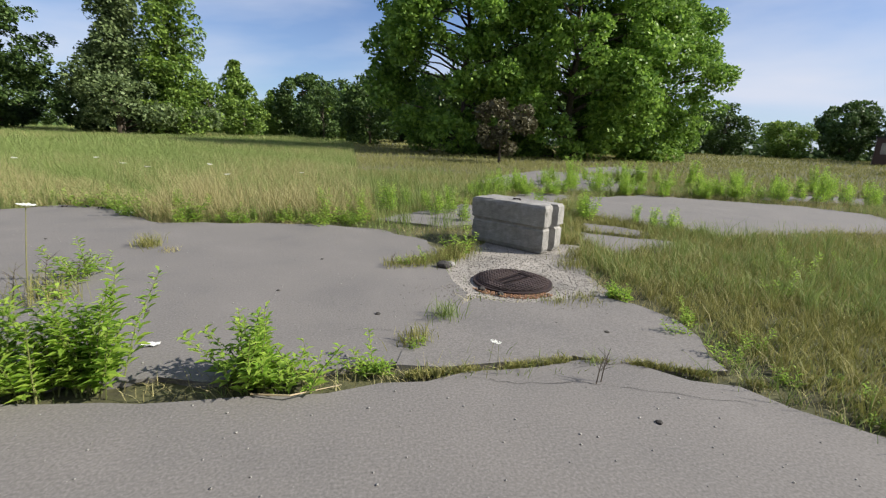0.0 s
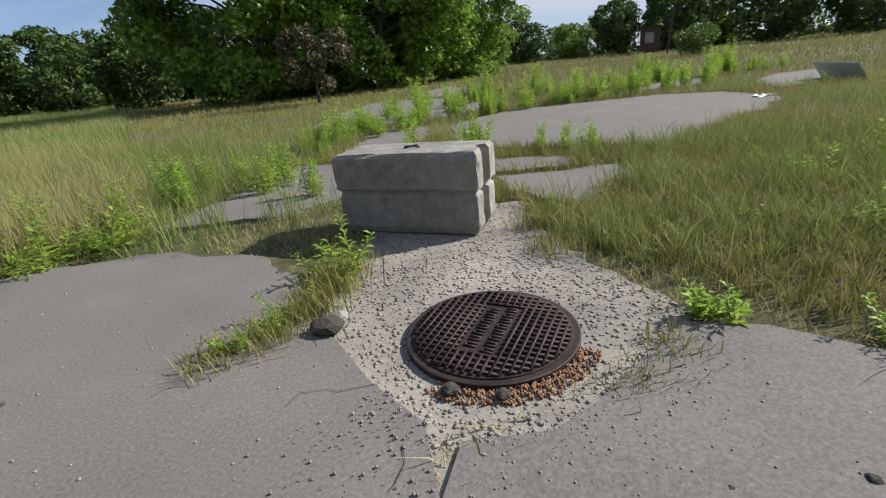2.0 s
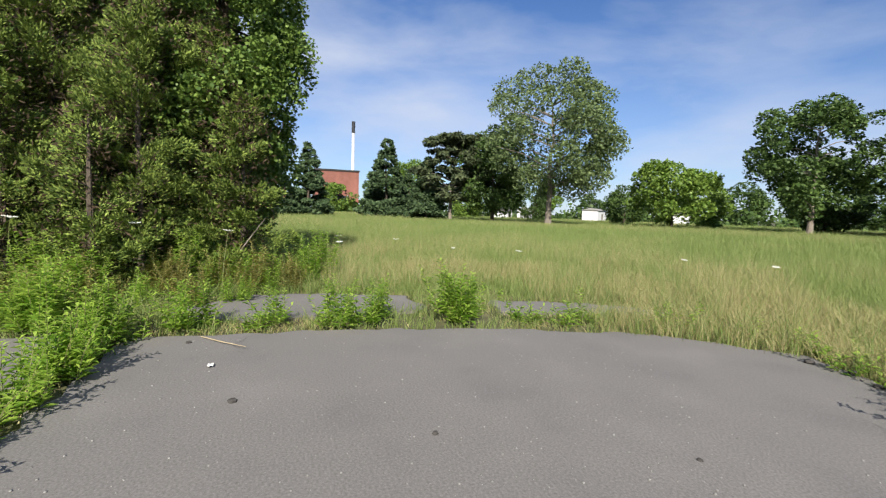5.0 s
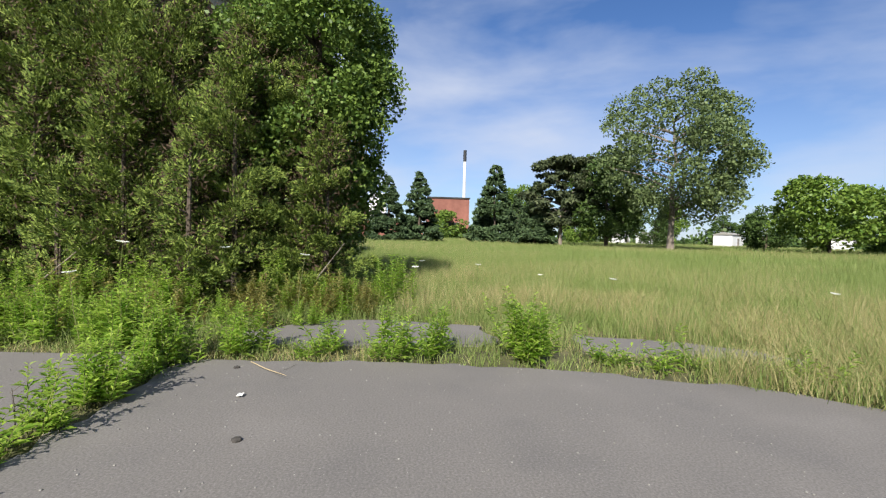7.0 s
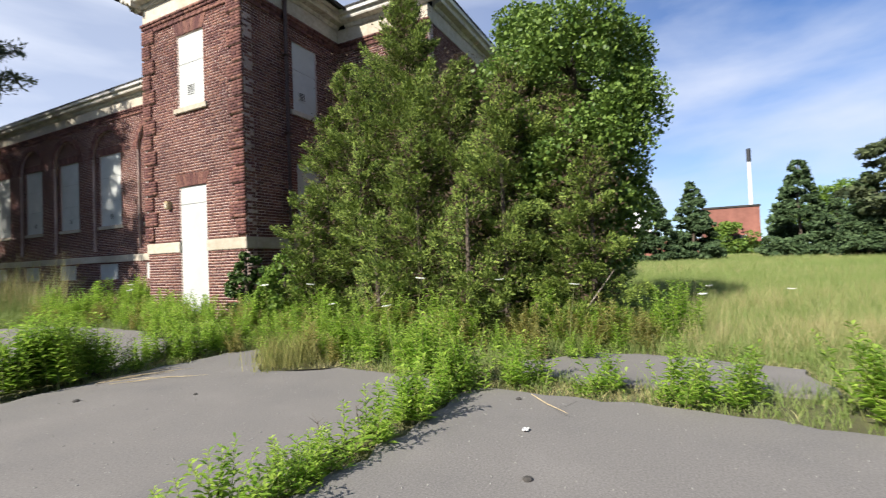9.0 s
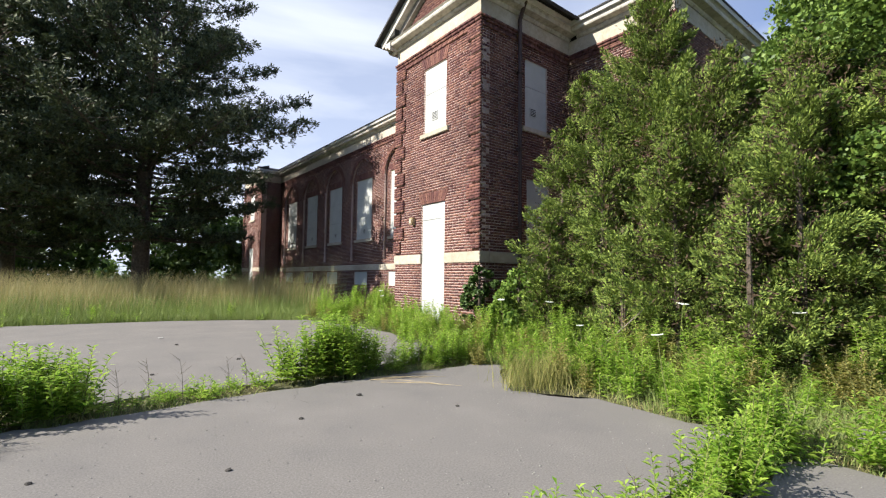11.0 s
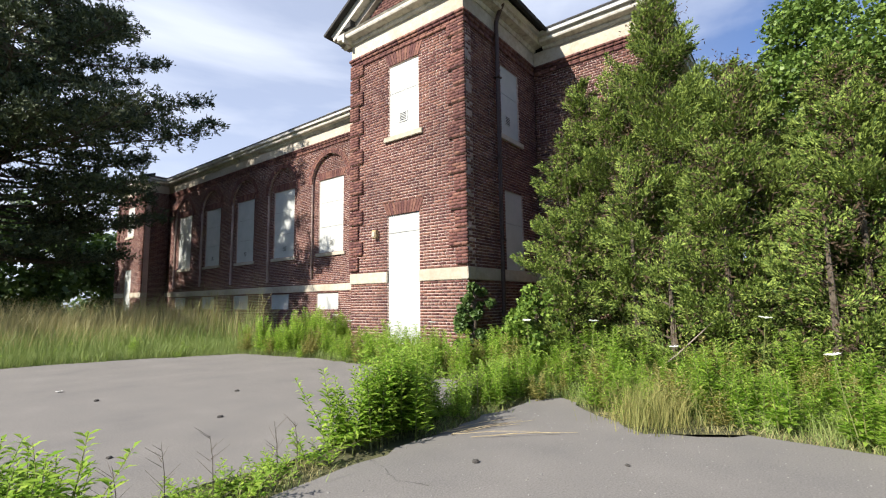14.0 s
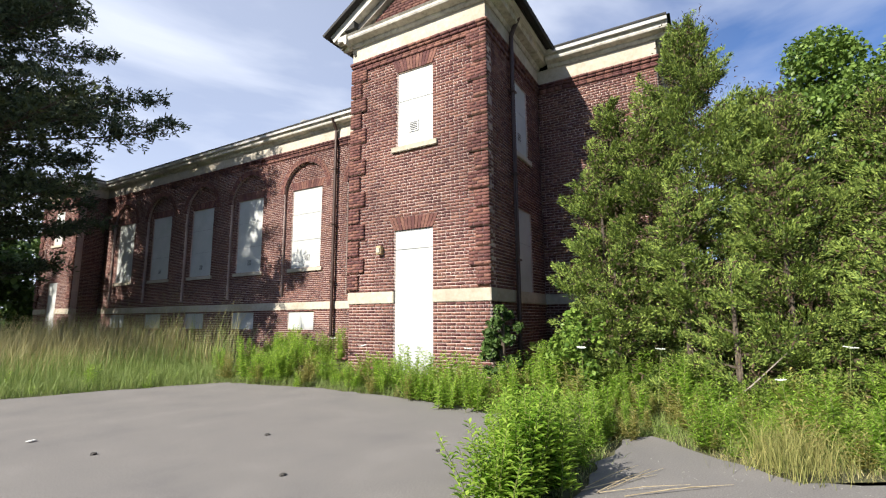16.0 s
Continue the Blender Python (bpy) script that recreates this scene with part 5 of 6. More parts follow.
def vine_mass():
    t = thing("vine_covered_tree", "tree smothered in bright green climbing vine leaves", "tree")
    g = np.random.default_rng(60)
    part("trunk", tube([(-9.0, 1.4, -0.05), (-9.1, 1.5, 2.5), (-9.0, 1.6, 5.0)], [0.16, 0.12, 0.04], 8), M_BARK, t)
    cl, rad, limbs = [], [], bmesh.new()
    for i in range(150):
        a, k = g.uniform(0, 6.283), g.random()
        z = 0.5 + 4.75 * k ** 0.7
        r = 2.0 * math.sqrt(max(0.05, 1 - ((z - 3.6) / 3.2) ** 2)) * g.uniform(0.75, 1.05)
        c = np.array([-9.5 + 0.8 * r * math.cos(a), 1.5 + 0.6 * r * math.sin(a), z])
        cl.append(c), rad.append(g.uniform(0.25, 0.5))
        if i % 6 == 0:
            tube([(-9.05, 1.5, min(z, 4.6)), tuple(c)], [0.03, 0.008], 4, limbs)
    tagged(part("branchwork", limbs, M_BARK, t), kind="stuff")
    pts = crown_points(cl, np.array(rad), 62000, 61, 0.9)
    pts[:, 2] = np.maximum(pts[:, 2], 0.05)
    v, f = leaf_cloud(pts, 0.058, 62, 0.35, 1.15)
    part("leaves", raw_mesh("leaves", v, f, L_VINE), L_VINE, t)


vine_mass()
stand(tree("bright green vine-hung tree beside the building", 6.9, 3.8, L_VINE, 64000, 0.058, 63, 0.1, clumps=90, cr=0.15), -10.7, 0.6)


# weeds with lance leaves, in clumps
def weed_mesh(seed, stems, h):
    g = np.random.default_rng(seed)
    stem, cs, ds, ls = bmesh.new(), [], [], []
    for s in range(stems):
        x, y = g.normal(0, 0.075, 2)
        hh = h * g.uniform(0.6, 1.1)
        dx, dy = g.normal(0, 0.09, 2)
        tube([(x, y, -0.04), (x + dx * 0.4, y + dy * 0.4, hh * 0.5), (x + dx, y + dy, hh)], [0.0045, 0.0035, 0.0015], 4, stem)
        for i in range(int(hh * 84)):
            k = 0.12 + 0.88 * (i + g.random()) / (hh * 84)
            a = i * 2.4 + g.uniform(-0.4, 0.4)
            p = np.array([x + dx * k, y + dy * k, hh * k])
            out = np.array([math.cos(a), math.sin(a), g.uniform(0.15, 0.95)])
            out /= np.linalg.norm(out)
            cs.append(p), ds.append(out), ls.append(g.uniform(0.07, 0.125) * (1.15 - 0.55 * k) * (0.8 + 0.4 * h))
    cs, ds, ls = np.array(cs), np.array(ds), np.array(ls)[:, None]
    side = np.cross(ds, np.array([0, 0, 1.0]))
    side /= np.linalg.norm(side, axis=1, keepdims=True)
    w = ls * 0.15
    v = np.stack([cs, cs + ds * ls * 0.45 + side * w + [0, 0, 0.004], cs + ds * ls - np.array([0, 0, 1.0]) * ls * 0.22, cs + ds * ls * 0.45 - side * w + [0, 0, 0.004]], 1).reshape(-1, 3)
    return from_bm("stems", stem, L_WEEDSTEM), raw_mesh("leaves", v, np.arange(len(v)).reshape(-1, 4), L_WEED)


weed_kinds, weed_shapes = [], []
for i, (n, h) in enumerate(((4, 0.32), (6, 0.45), (8, 0.62), (9, 0.8), (11, 0.95), (5, 0.2))):
    w = thing("weed", "bright green goldenrod-like weed with lance leaves", "weed", group="weeds in the joints and along the wall")
    stems_, leaves_ = weed_mesh(70 + i, n, h)
    tagged(part("stalk", stems_, L_WEEDSTEM, w), kind="stuff")
    tagged(part("foliage", leaves_, L_WEED, w), kind="stuff")
    w.location = (-6.9 - 0.25 * i, -5.05 + 0.1 * i, -0.035)
    weed_kinds.append(w)
    weed_shapes.append((stems_, leaves_))
wr = random.Random(8)


def weeds(line, count, kinds, spread=0.12, scale=(0.8, 1.2)):
    """Plants strung along a line of points."""
    for _ in range(count):
        i = wr.randrange(len(line) - 1)
        k = wr.random()
        (ax, ay), (bx, by) = line[i], line[i + 1]
        x, y = ax + (bx - ax) * k + wr.gauss(0, spread), ay + (by - ay) * k + wr.gauss(0, spread)
        copy_thing(weed_kinds[wr.choice(kinds)], pose(x, y, -0.035, 0, 0, wr.uniform(0, 360)) @ Matrix.Scale(wr.uniform(*scale), 4))


def weed_stand(line, count, kinds, spread, scale=(0.55, 1.2), label="loose stand of tall bright green weeds", leaf=None):
    """A thicket of the same plants, past counting."""
    for which in (0, 1):
        vs, fs, base = [], [], 0
        g = random.Random(int(abs(line[0][0] * 100) + abs(line[0][1] * 10)))
        for _ in range(count):
            i, k = g.randrange(len(line) - 1), g.random()
            (ax, ay), (bx, by) = line[i], line[i + 1]
            x, y = ax + (bx - ax) * k + g.gauss(0, spread), ay + (by - ay) * k + g.gauss(0, spread)
            me = weed_shapes[g.choice(kinds)][which]
            co = np.empty(len(me.vertices) * 3, np.float32)
            me.vertices.foreach_get("co", co)
            a, s = g.uniform(0, 6.283), g.uniform(*scale)
            rot = np.array([[math.cos(a), -math.sin(a), 0], [math.sin(a), math.cos(a), 0], [0, 0, 1]]) * s
            vs.append(co.reshape(-1, 3) @ rot.T + np.array([x, y, -0.035]))
            idx = np.array([list(p.vertices) for p in me.polygons if len(p.vertices) == 4], np.int32)
            fs.append(idx + base)
            base += len(co) // 3
        nm = ("weed_stems", "weed_stand")[which]
        tagged(new(nm, raw_mesh(nm, np.concatenate(vs), np.concatenate(fs), (L_WEEDSTEM, leaf or L_WEED)[which])), label, "weeds", kind="stuff")


weeds([(1.95, 1.12), (1.72, 1.14)], 3, (0, 5), 0.03, (0.6, 0.75))
weeds([(1.62, 1.1), (1.15, 1.08)], 9, (0, 1, 0), 0.045, (0.75, 1.05))
weeds([(0.62, 1.15), (0.3, 1.15)], 4, (2, 2, 1), 0.04, (0.8, 1.0))
weeds([(0.3, 1.1), (0.05, 1.15)], 4, (1, 0), 0.05)
weeds([(-1.3, 1.15), (-2.6, 1.15)], 7, (5, 5, 0), 0.05, (0.6, 1.0))
weeds([(-1.1, 1.13), (-2.6, 1.14), (-4.4, 1.2)], 26, (5, 0, 0, 1), 0.06, (0.6, 1.0))
weeds([(-3.45, 1.15), (-3.6, 1.2)], 3, (2, 1), 0.05)
weeds([(-4.3, 1.2), (-4.6, 1.25)], 4, (1, 2), 0.07)
weeds([(-4.75, 1.6), (-4.8, 2.6)], 8, (0, 1, 5), 0.1)
weeds([(-4.75, 3.0), (-4.7, 3.5)], 7, (1, 1, 0), 0.1)
weeds([(-4.65, 4.2), (-4.55, 4.6)], 6, (1, 1, 2), 0.08)
weeds([(-4.4, 5.0), (-4.0, 6.2)], 6, (5, 0), 0.1)
weeds([(-4.8, 0.9), (-5.1, -0.5)], 7, (1, 2, 0), 0.16)
weeds([(0.75, -2.95), (0.3, -2.95), (-0.35, -3.0)], 24, (1, 2, 2), 0.09, (0.8, 1.1))
weeds([(-0.45, -3.0), (-0.55, -3.0)], 1, (0,), 0.02)
weeds([(-0.7, -3.08), (-2.0, -3.15)], 13, (5, 5, 0), 0.07, (0.6, 1.0))
weeds([(-2.1, -3.2), (-2.5, -3.2)], 5, (1, 0, 2), 0.08)
weeds([(-2.8, -3.2), (-3.5, -3.3)], 16, (2, 3, 2, 3), 0.11, (0.8, 1.1))
weeds([(-3.6, -3.25), (-4.6, -3.2)], 12, (1, 2, 1), 0.12, (0.6, 1.1))
weeds([(-5.3, -1.9), (-5.15, -0.9), (-5.4, 0.5)], 18, (1, 2, 0), 0.22, (0.6, 1.1))
weeds([(2.9, 3.75), (2.65, 3.45), (2.3, 3.35)], 9, (5, 5, 0), 0.06, (0.35, 0.7))
weeds([(3.0, 3.8), (3.04, 3.76)], 2, (0,), 0.02, (0.9, 1.05))
weeds([(4.02, 2.2), (4.12, 2.22)], 3, (5, 0), 0.03, (0.7, 0.9))
weeds([(2.12, 1.2), (2.3, 1.62), (2.55, 1.95)], 2, (5,), 0.01, (0.35, 0.5))
weeds([(-1.0, 6.3), (-0.5, 5.85)], 6, (0, 1), 0.15)
weeds([(2.2, 5.5), (1.5, 6.3), (2.5, 7.2), (4.8, 6.3)], 14, (0, 1, 1), 0.25)
weed_stand([(-4.7, -3.25), (-5.7, -3.3)], 12, (1, 2), 0.18)
weed_stand([(-5.8, -3.0), (-5.7, -1.6), (-5.8, 0.2), (-6.2, 1.6)], 36, (1, 2, 2, 0), 0.32)
weed_stand([(-5.7, -3.0), (-5.6, -1.6), (-5.8, 0.2), (-6.2, 1.6)], 26, (0, 1, 1), 0.35, leaf=L_DRYWEED, label="yellowing weeds among the green ones")
weed_stand([(-6.25, -4.6), (-6.8, -6.4), (-6.9, -8.6), (-6.7, -11.0)], 62, (1, 2, 3, 2), 0.3)
weed_stand([(-6.2, -4.6), (-6.7, -6.4), (-6.8, -8.6), (-6.6, -11.0)], 30, (0, 1, 2), 0.32, leaf=L_DRYWEED, label="yellowing weeds among the green ones")
weed_stand([(-6.4, -3.6), (-6.6, -1.6), (-6.7, 0.0), (-7.0, 1.8), (-7.3, 2.8)], 44, (1, 2, 2, 3), 0.32)
weed_stand([(-6.3, -3.6), (-6.5, -1.6), (-6.6, 0.0), (-6.9, 1.8), (-7.2, 2.8)], 30, (1, 2, 2), 0.36, leaf=L_DRYWEED, label="yellowing weeds among the green ones")
weed_stand([(-7.0, -11.5), (-8.5, -12.0), (-10.0, -12.5), (-10.4, -15)], 46, (2, 3, 4), 0.5)
weed_stand([(-5.5, -12.9), (-2.0, -13.6), (2.0, -13.8), (5.5, -13.6)], 60, (5, 0, 1), 0.4)
weed_stand([(5.5, 9.0), (8.0, 10.4), (12.0, 9.3), (15.0, 8.2)], 50, (1, 2, 2), 0.4)
weed_stand([(6.0, 11.5), (11.5, 13.0), (16.5, 11.0), (21, 9.5)], 50, (2, 3), 0.7)
weed_stand([(5.4, 6.4), (7.0, 5.3)], 8, (0, 1), 0.3)
weed_stand([(4.2, 8.3), (6.5, 10.6)], 12, (1, 2), 0.3)
stand(tree("dark leafy sapling against the tower's corner", 1.7, 0.9, L_DARKDECID, 2600, 0.06, 91, 0.0, clumps=34, cr=0.14, name="shrub"), -7.45, -5.25)
stand(tree("loose leafy bush before the juniper", 1.5, 1.2, L_DECID, 3600, 0.055, 92, 0.0, clumps=40, cr=0.13, name="shrub"), -7.1, -3.75)
weed_stand([(-6.6, -4.9), (-6.7, -3.9), (-6.6, -3.2)], 16, (2, 3, 1), 0.25)
weed_stand([(4.35, 1.9), (4.6, 0.6), (4.8, -1.5)], 10, (5, 5, 0), 0.12, (0.35, 0.7))
weed_stand([(4.6, 1.6), (6.5, 2.6), (8.5, 3.6), (6.0, 0.5)], 14, (5, 0), 0.5, (0.5, 0.9))
weed_stand([(2.0, 5.6), (0.6, 5.85), (-0.7, 5.9)], 26, (5, 0, 5), 0.12, (0.7, 1.2))
weed_stand([(-1.2, 6.3), (-2.0, 7.1), (-3.0, 7.3), (-4.0, 6.5)], 30, (5, 0), 0.14, (0.6, 1.1))

# white umbels on thin stems
def umbel():
    t = thing("wild_carrot", "wild carrot with a white flat flower head on a thin stem", "flower", group="wild carrots")
    part("stem", tube([(0, 0, -0.03), (0.015, 0.01, 0.3), (0.03, 0.0, 0.58)], [0.004, 0.003, 0.002], 5), L_WEEDSTEM, t)
    bm = bmesh.new()
    g = random.Random(3)
    for k in range(26):
        a, r = k * 2.4, 0.042 * math.sqrt(k / 26)
        m = bmesh.ops.create_icosphere(bm, subdivisions=1, radius=g.uniform(0.006, 0.0095))
        bmesh.ops.transform(bm, verts=m["verts"], matrix=Matrix.Translation((0.03 + r * math.cos(a), r * math.sin(a), 0.585 + 0.25 * r)) @ Matrix.Diagonal((1, 1, 0.5, 1)))
    part("flower_head", bm, M_FLOWER, t)
    return t


carrot = umbel()
carrot.location = (-7.6, 5.4, -0.03)
for x, y, s in ((-0.48, 2.35, 1.3), (2.55, 0.98, 0.45), (2.62, 1.0, 0.4), (-4.9, 0.2, 1.3), (-6.4, -2.6, 1.6), (-6.7, -0.6, 1.7), (-7.0, 0.7, 1.6), (-6.6, 1.8, 1.5), (-6.2, -5.4, 1.5), (-6.6, -7.6, 1.5), (-5.6, -1.2, 1.2),
                (-7.2, 3.4, 1.2), (-8.0, 4.4, 1.2), (-8.8, 3.6, 1.2), (-6.4, 6.0, 1.1), (-5.2, 8.0, 1.1), (-4.4, 8.8, 1.1), (-2.2, 8.0, 1.1), (-1.6, 7.4, 1.1), (-0.9, 8.4, 1.1), (-0.2, 7.0, 1.0), (0.9, 7.6, 1.0), (-3.2, 9.4, 1.1), (-7.4, -9.4, 1.6), (-6.6, -3.6, 1.6)):
    copy_thing(carrot, pose(x, y, -0.03, wr.uniform(-8, 8), wr.uniform(-8, 8), wr.uniform(0, 360)) @ Matrix.Scale(s, 4))


# tuft by the crack, clump with pale flowers, straw, stones and litter
def tuft(x, y, n, h, spread, mat, seed, name="grass_tuft", label="dry tuft of grass growing from a crack"):
    g = np.random.default_rng(seed)
    ob = blades(name, label, "grass", np.column_stack([g.normal(x, spread, n), g.normal(y, spread, n)]), h, 0.005, mat, 0.7, z=-0.005, seed=seed)
    return ob


tuft(-0.41, 4.25, 260, 0.14, 0.07, L_SHORT, 81)
for k, (x, y, n, h, wide) in enumerate(((2.25, 3.32, 160, 0.09, 0.07), (2.5, 3.36, 260, 0.11, 0.08), (2.75, 3.48, 320, 0.13, 0.08), (2.95, 3.66, 300, 0.15, 0.08), (3.1, 3.85, 260, 0.14, 0.08),
                                       (4.2, 3.2, 220, 0.12, 0.1), (4.45, 3.6, 260, 0.12, 0.1), (3.75, 2.16, 120, 0.07, 0.07), (3.5, 2.12, 90, 0.06, 0.06))):
    tuft(x, y, n, h, wide, L_SHORT, 180 + k, label="olive tuft of grass at the gravel's edge")
tuft(-0.1, 4.0, 60, 0.06, 0.05, L_STRAW, 82)
tuft(-0.45, 2.5, 130, 0.24, 0.12, L_SHORT, 83)
tuft(2.22, 1.5, 160, 0.1, 0.06, L_SHORT, 84)
tuft(2.5, 1.9, 160, 0.12, 0.06, L_GRASS, 85)
tuft(-4.75, -1.35, 700, 0.4, 0.2, L_SHORT, 86, label="pale seeding grass clump at the slab's edge")
tuft(0.35, -2.3, 300, 0.28, 0.12, L_STRAW, 87, label="brown dry grass clump on the slab's edge")
tuft(1.1, -4.3, 700, 0.55, 0.2, L_STRAW, 88, label="tall brown dry grass clump")
for x, y, d, size in ((-0.42, 2.5, 0, 0.6), (-0.47, 2.89, 60, 1.0), (-0.46, 3.05, 160, 0.9), (-0.45, 3.22, 250, 0.75)):
    copy_thing(weed_kinds[0], pose(x, y, -0.01, 0, 0, d) @ Matrix.Scale(size, 4))


rng = np.random.default_rng(90)
x = rng.uniform(2.0, 4.15, 4200)
y = np.interp(x, [2.0, 2.7, 3.16, 3.61, 3.96, 4.15], [1.06, 1.095, 1.14, 1.015, 0.82, 0.7]) + rng.normal(0, 0.018, 4200)
dense = np.sin(x * 9) + np.sin(x * 23 + 1) + rng.normal(0, 0.7, 4200) > -0.3
blades("joint_tufts", "low grass and dry litter in the joint between slabs", "grass", np.column_stack([x, y])[dense], 0.04, 0.005, L_SHORT, 1.2, z=-0.01, seed=90)


def stick(pts, r, label, mat=M_STRAWSTEM):
    s = tagged(new("dry_stalk", from_bm("dry_stalk", tube(pts, [r] * (len(pts) - 1) + [r * 0.4], 5), mat)), label, "stalk")
    return s


for k in range(7):
    a = wr.uniform(0.35, 0.9)
    x, y = -3.1 - wr.uniform(0, 0.35), -2.75 + wr.uniform(-0.1, 0.35)
    stick([(x, y, 0.012), (x - 0.4 * math.cos(a), y + 0.4 * math.sin(a), 0.03), (x - 0.85 * math.cos(a), y + 0.8 * math.sin(a), 0.012)], 0.0035, "pale dry stalk lying on the asphalt")
stick([(-6.7, -1.9, 0.1), (-6.75, -1.5, 0.45), (-6.85, -1.0, 0.95)], 0.012, "bare dead branch leaning in the weeds", M_PALEBARK)
stick([(-7.2, 1.7, 0.0), (-7.3, 1.95, 0.5), (-7.5, 2.3, 1.0)], 0.01, "bare dead branch leaning in the weeds", M_PALEBARK)
stick([(-4.45, 1.9, 0.01), (-4.2, 2.1, 0.02), (-4.05, 2.3, 0.01)], 0.005, "dry stalk at the slab's edge")
stick([(1.3, 0.95, 0.01), (1.5, 0.88, 0.03), (1.75, 0.98, 0.015)], 0.005, "pale dry stalk in the joint")


def stone(x, y, r, mat, label, name="stone"):
    bm = bmesh.new()
    bmesh.ops.create_icosphere(bm, subdivisions=2, radius=r)
    for v in bm.verts:
        v.co *= 1 + 0.35 * noise.noise(v.co * (2.2 / r) + Vector((x, y, 0)))
        v.co.z = v.co.z * 0.55 + r * 0.4
    ob = tagged(new(name, from_bm(name, bm, mat)), label, "debris")
    ob.location = (x, y, -0.004)
    return ob


stone(2.75, 3.24, 0.075, M_DEBRIS, "flat broken piece of concrete by the gravel", "rubble")
stone(2.83, 3.3, 0.05, M_CONC, "small broken piece of concrete", "rubble")
for x, y, r in ((-4.29, 1.83, 0.025), (-2.9, 2.32, 0.028), (3.28, 0.46, 0.018), (3.08, 2.36, 0.03), (2.95, 2.5, 0.035), (-2.82, -2.15, 0.03), (-2.0, -1.7, 0.022), (-3.4, -1.2, 0.02), (-1.2, -0.9, 0.02), (-2.4, -5.2, 0.03), (-1.2, -4.6, 0.025),
                (-3.3, -6.5, 0.03), (-1.9, -7.4, 0.03), (-3.7, -4.4, 0.025), (0.35, 2.2, 0.018), (1.2, 2.6, 0.016), (1.5, 3.6, 0.016), (-1.6, 4.6, 0.016), (-2.2, 3.4, 0.02), (-2.6, 6.9, 0.04), (-2.3, 6.95, 0.04), (-2.05, 6.8, 0.035), (2.0, 2.0, 0.02), (3.6, 1.5, 0.02), (3.3, 1.7, 0.012), (-0.2, -1.4, 0.02)):
    stone(x, y, r, M_DEBRIS, "small dark crumb of tar on the asphalt", "debris")
for x, y, sx, sy in ((-1.49, 6.35, 0.1, 0.06), (12.3, 5.73, 0.22, 0.12), (-1.8, -8.6, 0.04, 0.03), (0.3, -9.0, 0.05, 0.03), (-3.6, 2.1, 0.03, 0.02), (0.6, 1.6, 0.05, 0.02)):
    bm = bmesh.new()
    g = bmesh.ops.create_grid(bm, x_segments=4, y_segments=4, size=0.5)
    for v in bm.verts:
        v.co = Vector((v.co.x * sx * 2, v.co.y * sy * 2, 0.012 + 0.25 * sx * noise.noise(v.co * 4 + Vector((x, y, 0)))))
    bmesh.ops.solidify(bm, geom=bm.faces[:], thickness=0.004)
    lit = tagged(new("litter", from_bm("litter", bm, M_PAPER)), "crumpled white scrap of litter on the asphalt", "litter")
    lit.location = (x, y, 0.006)

def crack(points, seed):
    """A jagged hairline crack, filled with dark grit."""
    g, bm, prev, trail = random.Random(seed), bmesh.new(), None, []
    for (ax, ay), (bx, by) in zip(points, points[1:]):
        n = max(2, int(math.hypot(bx - ax, by - ay) / 0.06))
        trail += [(ax + (bx - ax) * i / n + g.gauss(0, 0.014), ay + (by - ay) * i / n + g.gauss(0, 0.014)) for i in range(n)]
    for i, (x, y) in enumerate(trail):
        dx, dy = (trail[min(i + 1, len(trail) - 1)][0] - trail[max(i - 1, 0)][0], trail[min(i + 1, len(trail) - 1)][1] - trail[max(i - 1, 0)][1])
        k, w = math.hypot(dx, dy) + 1e-6, g.uniform(0.0004, 0.0022)
        pair = [bm.verts.new((x - dy / k * w, y + dx / k * w, 0.0042)), bm.verts.new((x + dy / k * w, y - dx / k * w, 0.0042))]
        if prev:
            bm.faces.new((prev[0], prev[1], pair[1], pair[0]))
        prev = pair
    ob = part("crack", bm, M_DEBRIS, pavement)


for i, c in enumerate(([(2.75, 2.15), (2.95, 1.95), (3.3, 1.8), (3.9, 1.65), (4.2, 1.5)], [(2.55, 0.95), (2.85, 0.89), (3.14, 0.84), (3.49, 0.7), (3.97, 0.52)],
                       [(2.05, 1.7), (1.85, 1.75), (1.7, 1.72)], [(2.75, 2.7), (2.5, 2.85), (2.35, 2.8)], [(-4.4, 2.3), (-4.1, 2.2), (-3.95, 2.35)], [(2.7, 2.4), (2.5, 2.2)],
                       [(-2.4, -2.85), (-2.2, -2.4), (-2.3, -2.1)])):
    crack(c, i)
rows = []
g = np.random.default_rng(17)
while len(rows) < 5200:
    x, y = g.uniform(-4.5, 4.4), g.uniform(-2.8, 5.5)
    s = 0.0012 + 0.0035 * g.random() ** 3
    if inside(SLABS["main"], [x], [y])[0] or inside(SLABS["near"], [x], [y])[0] or inside(SLABS["corner"], [x], [y])[0]:
        rows.append((x - s, x + s * g.uniform(0.6, 1.6), y - s, y + s, -0.001, s * 1.1))
tagged(new("asphalt_grit", boxes_mesh("asphalt_grit", rows, M_CONC)), "loose grit on the asphalt", "grit", kind="stuff")

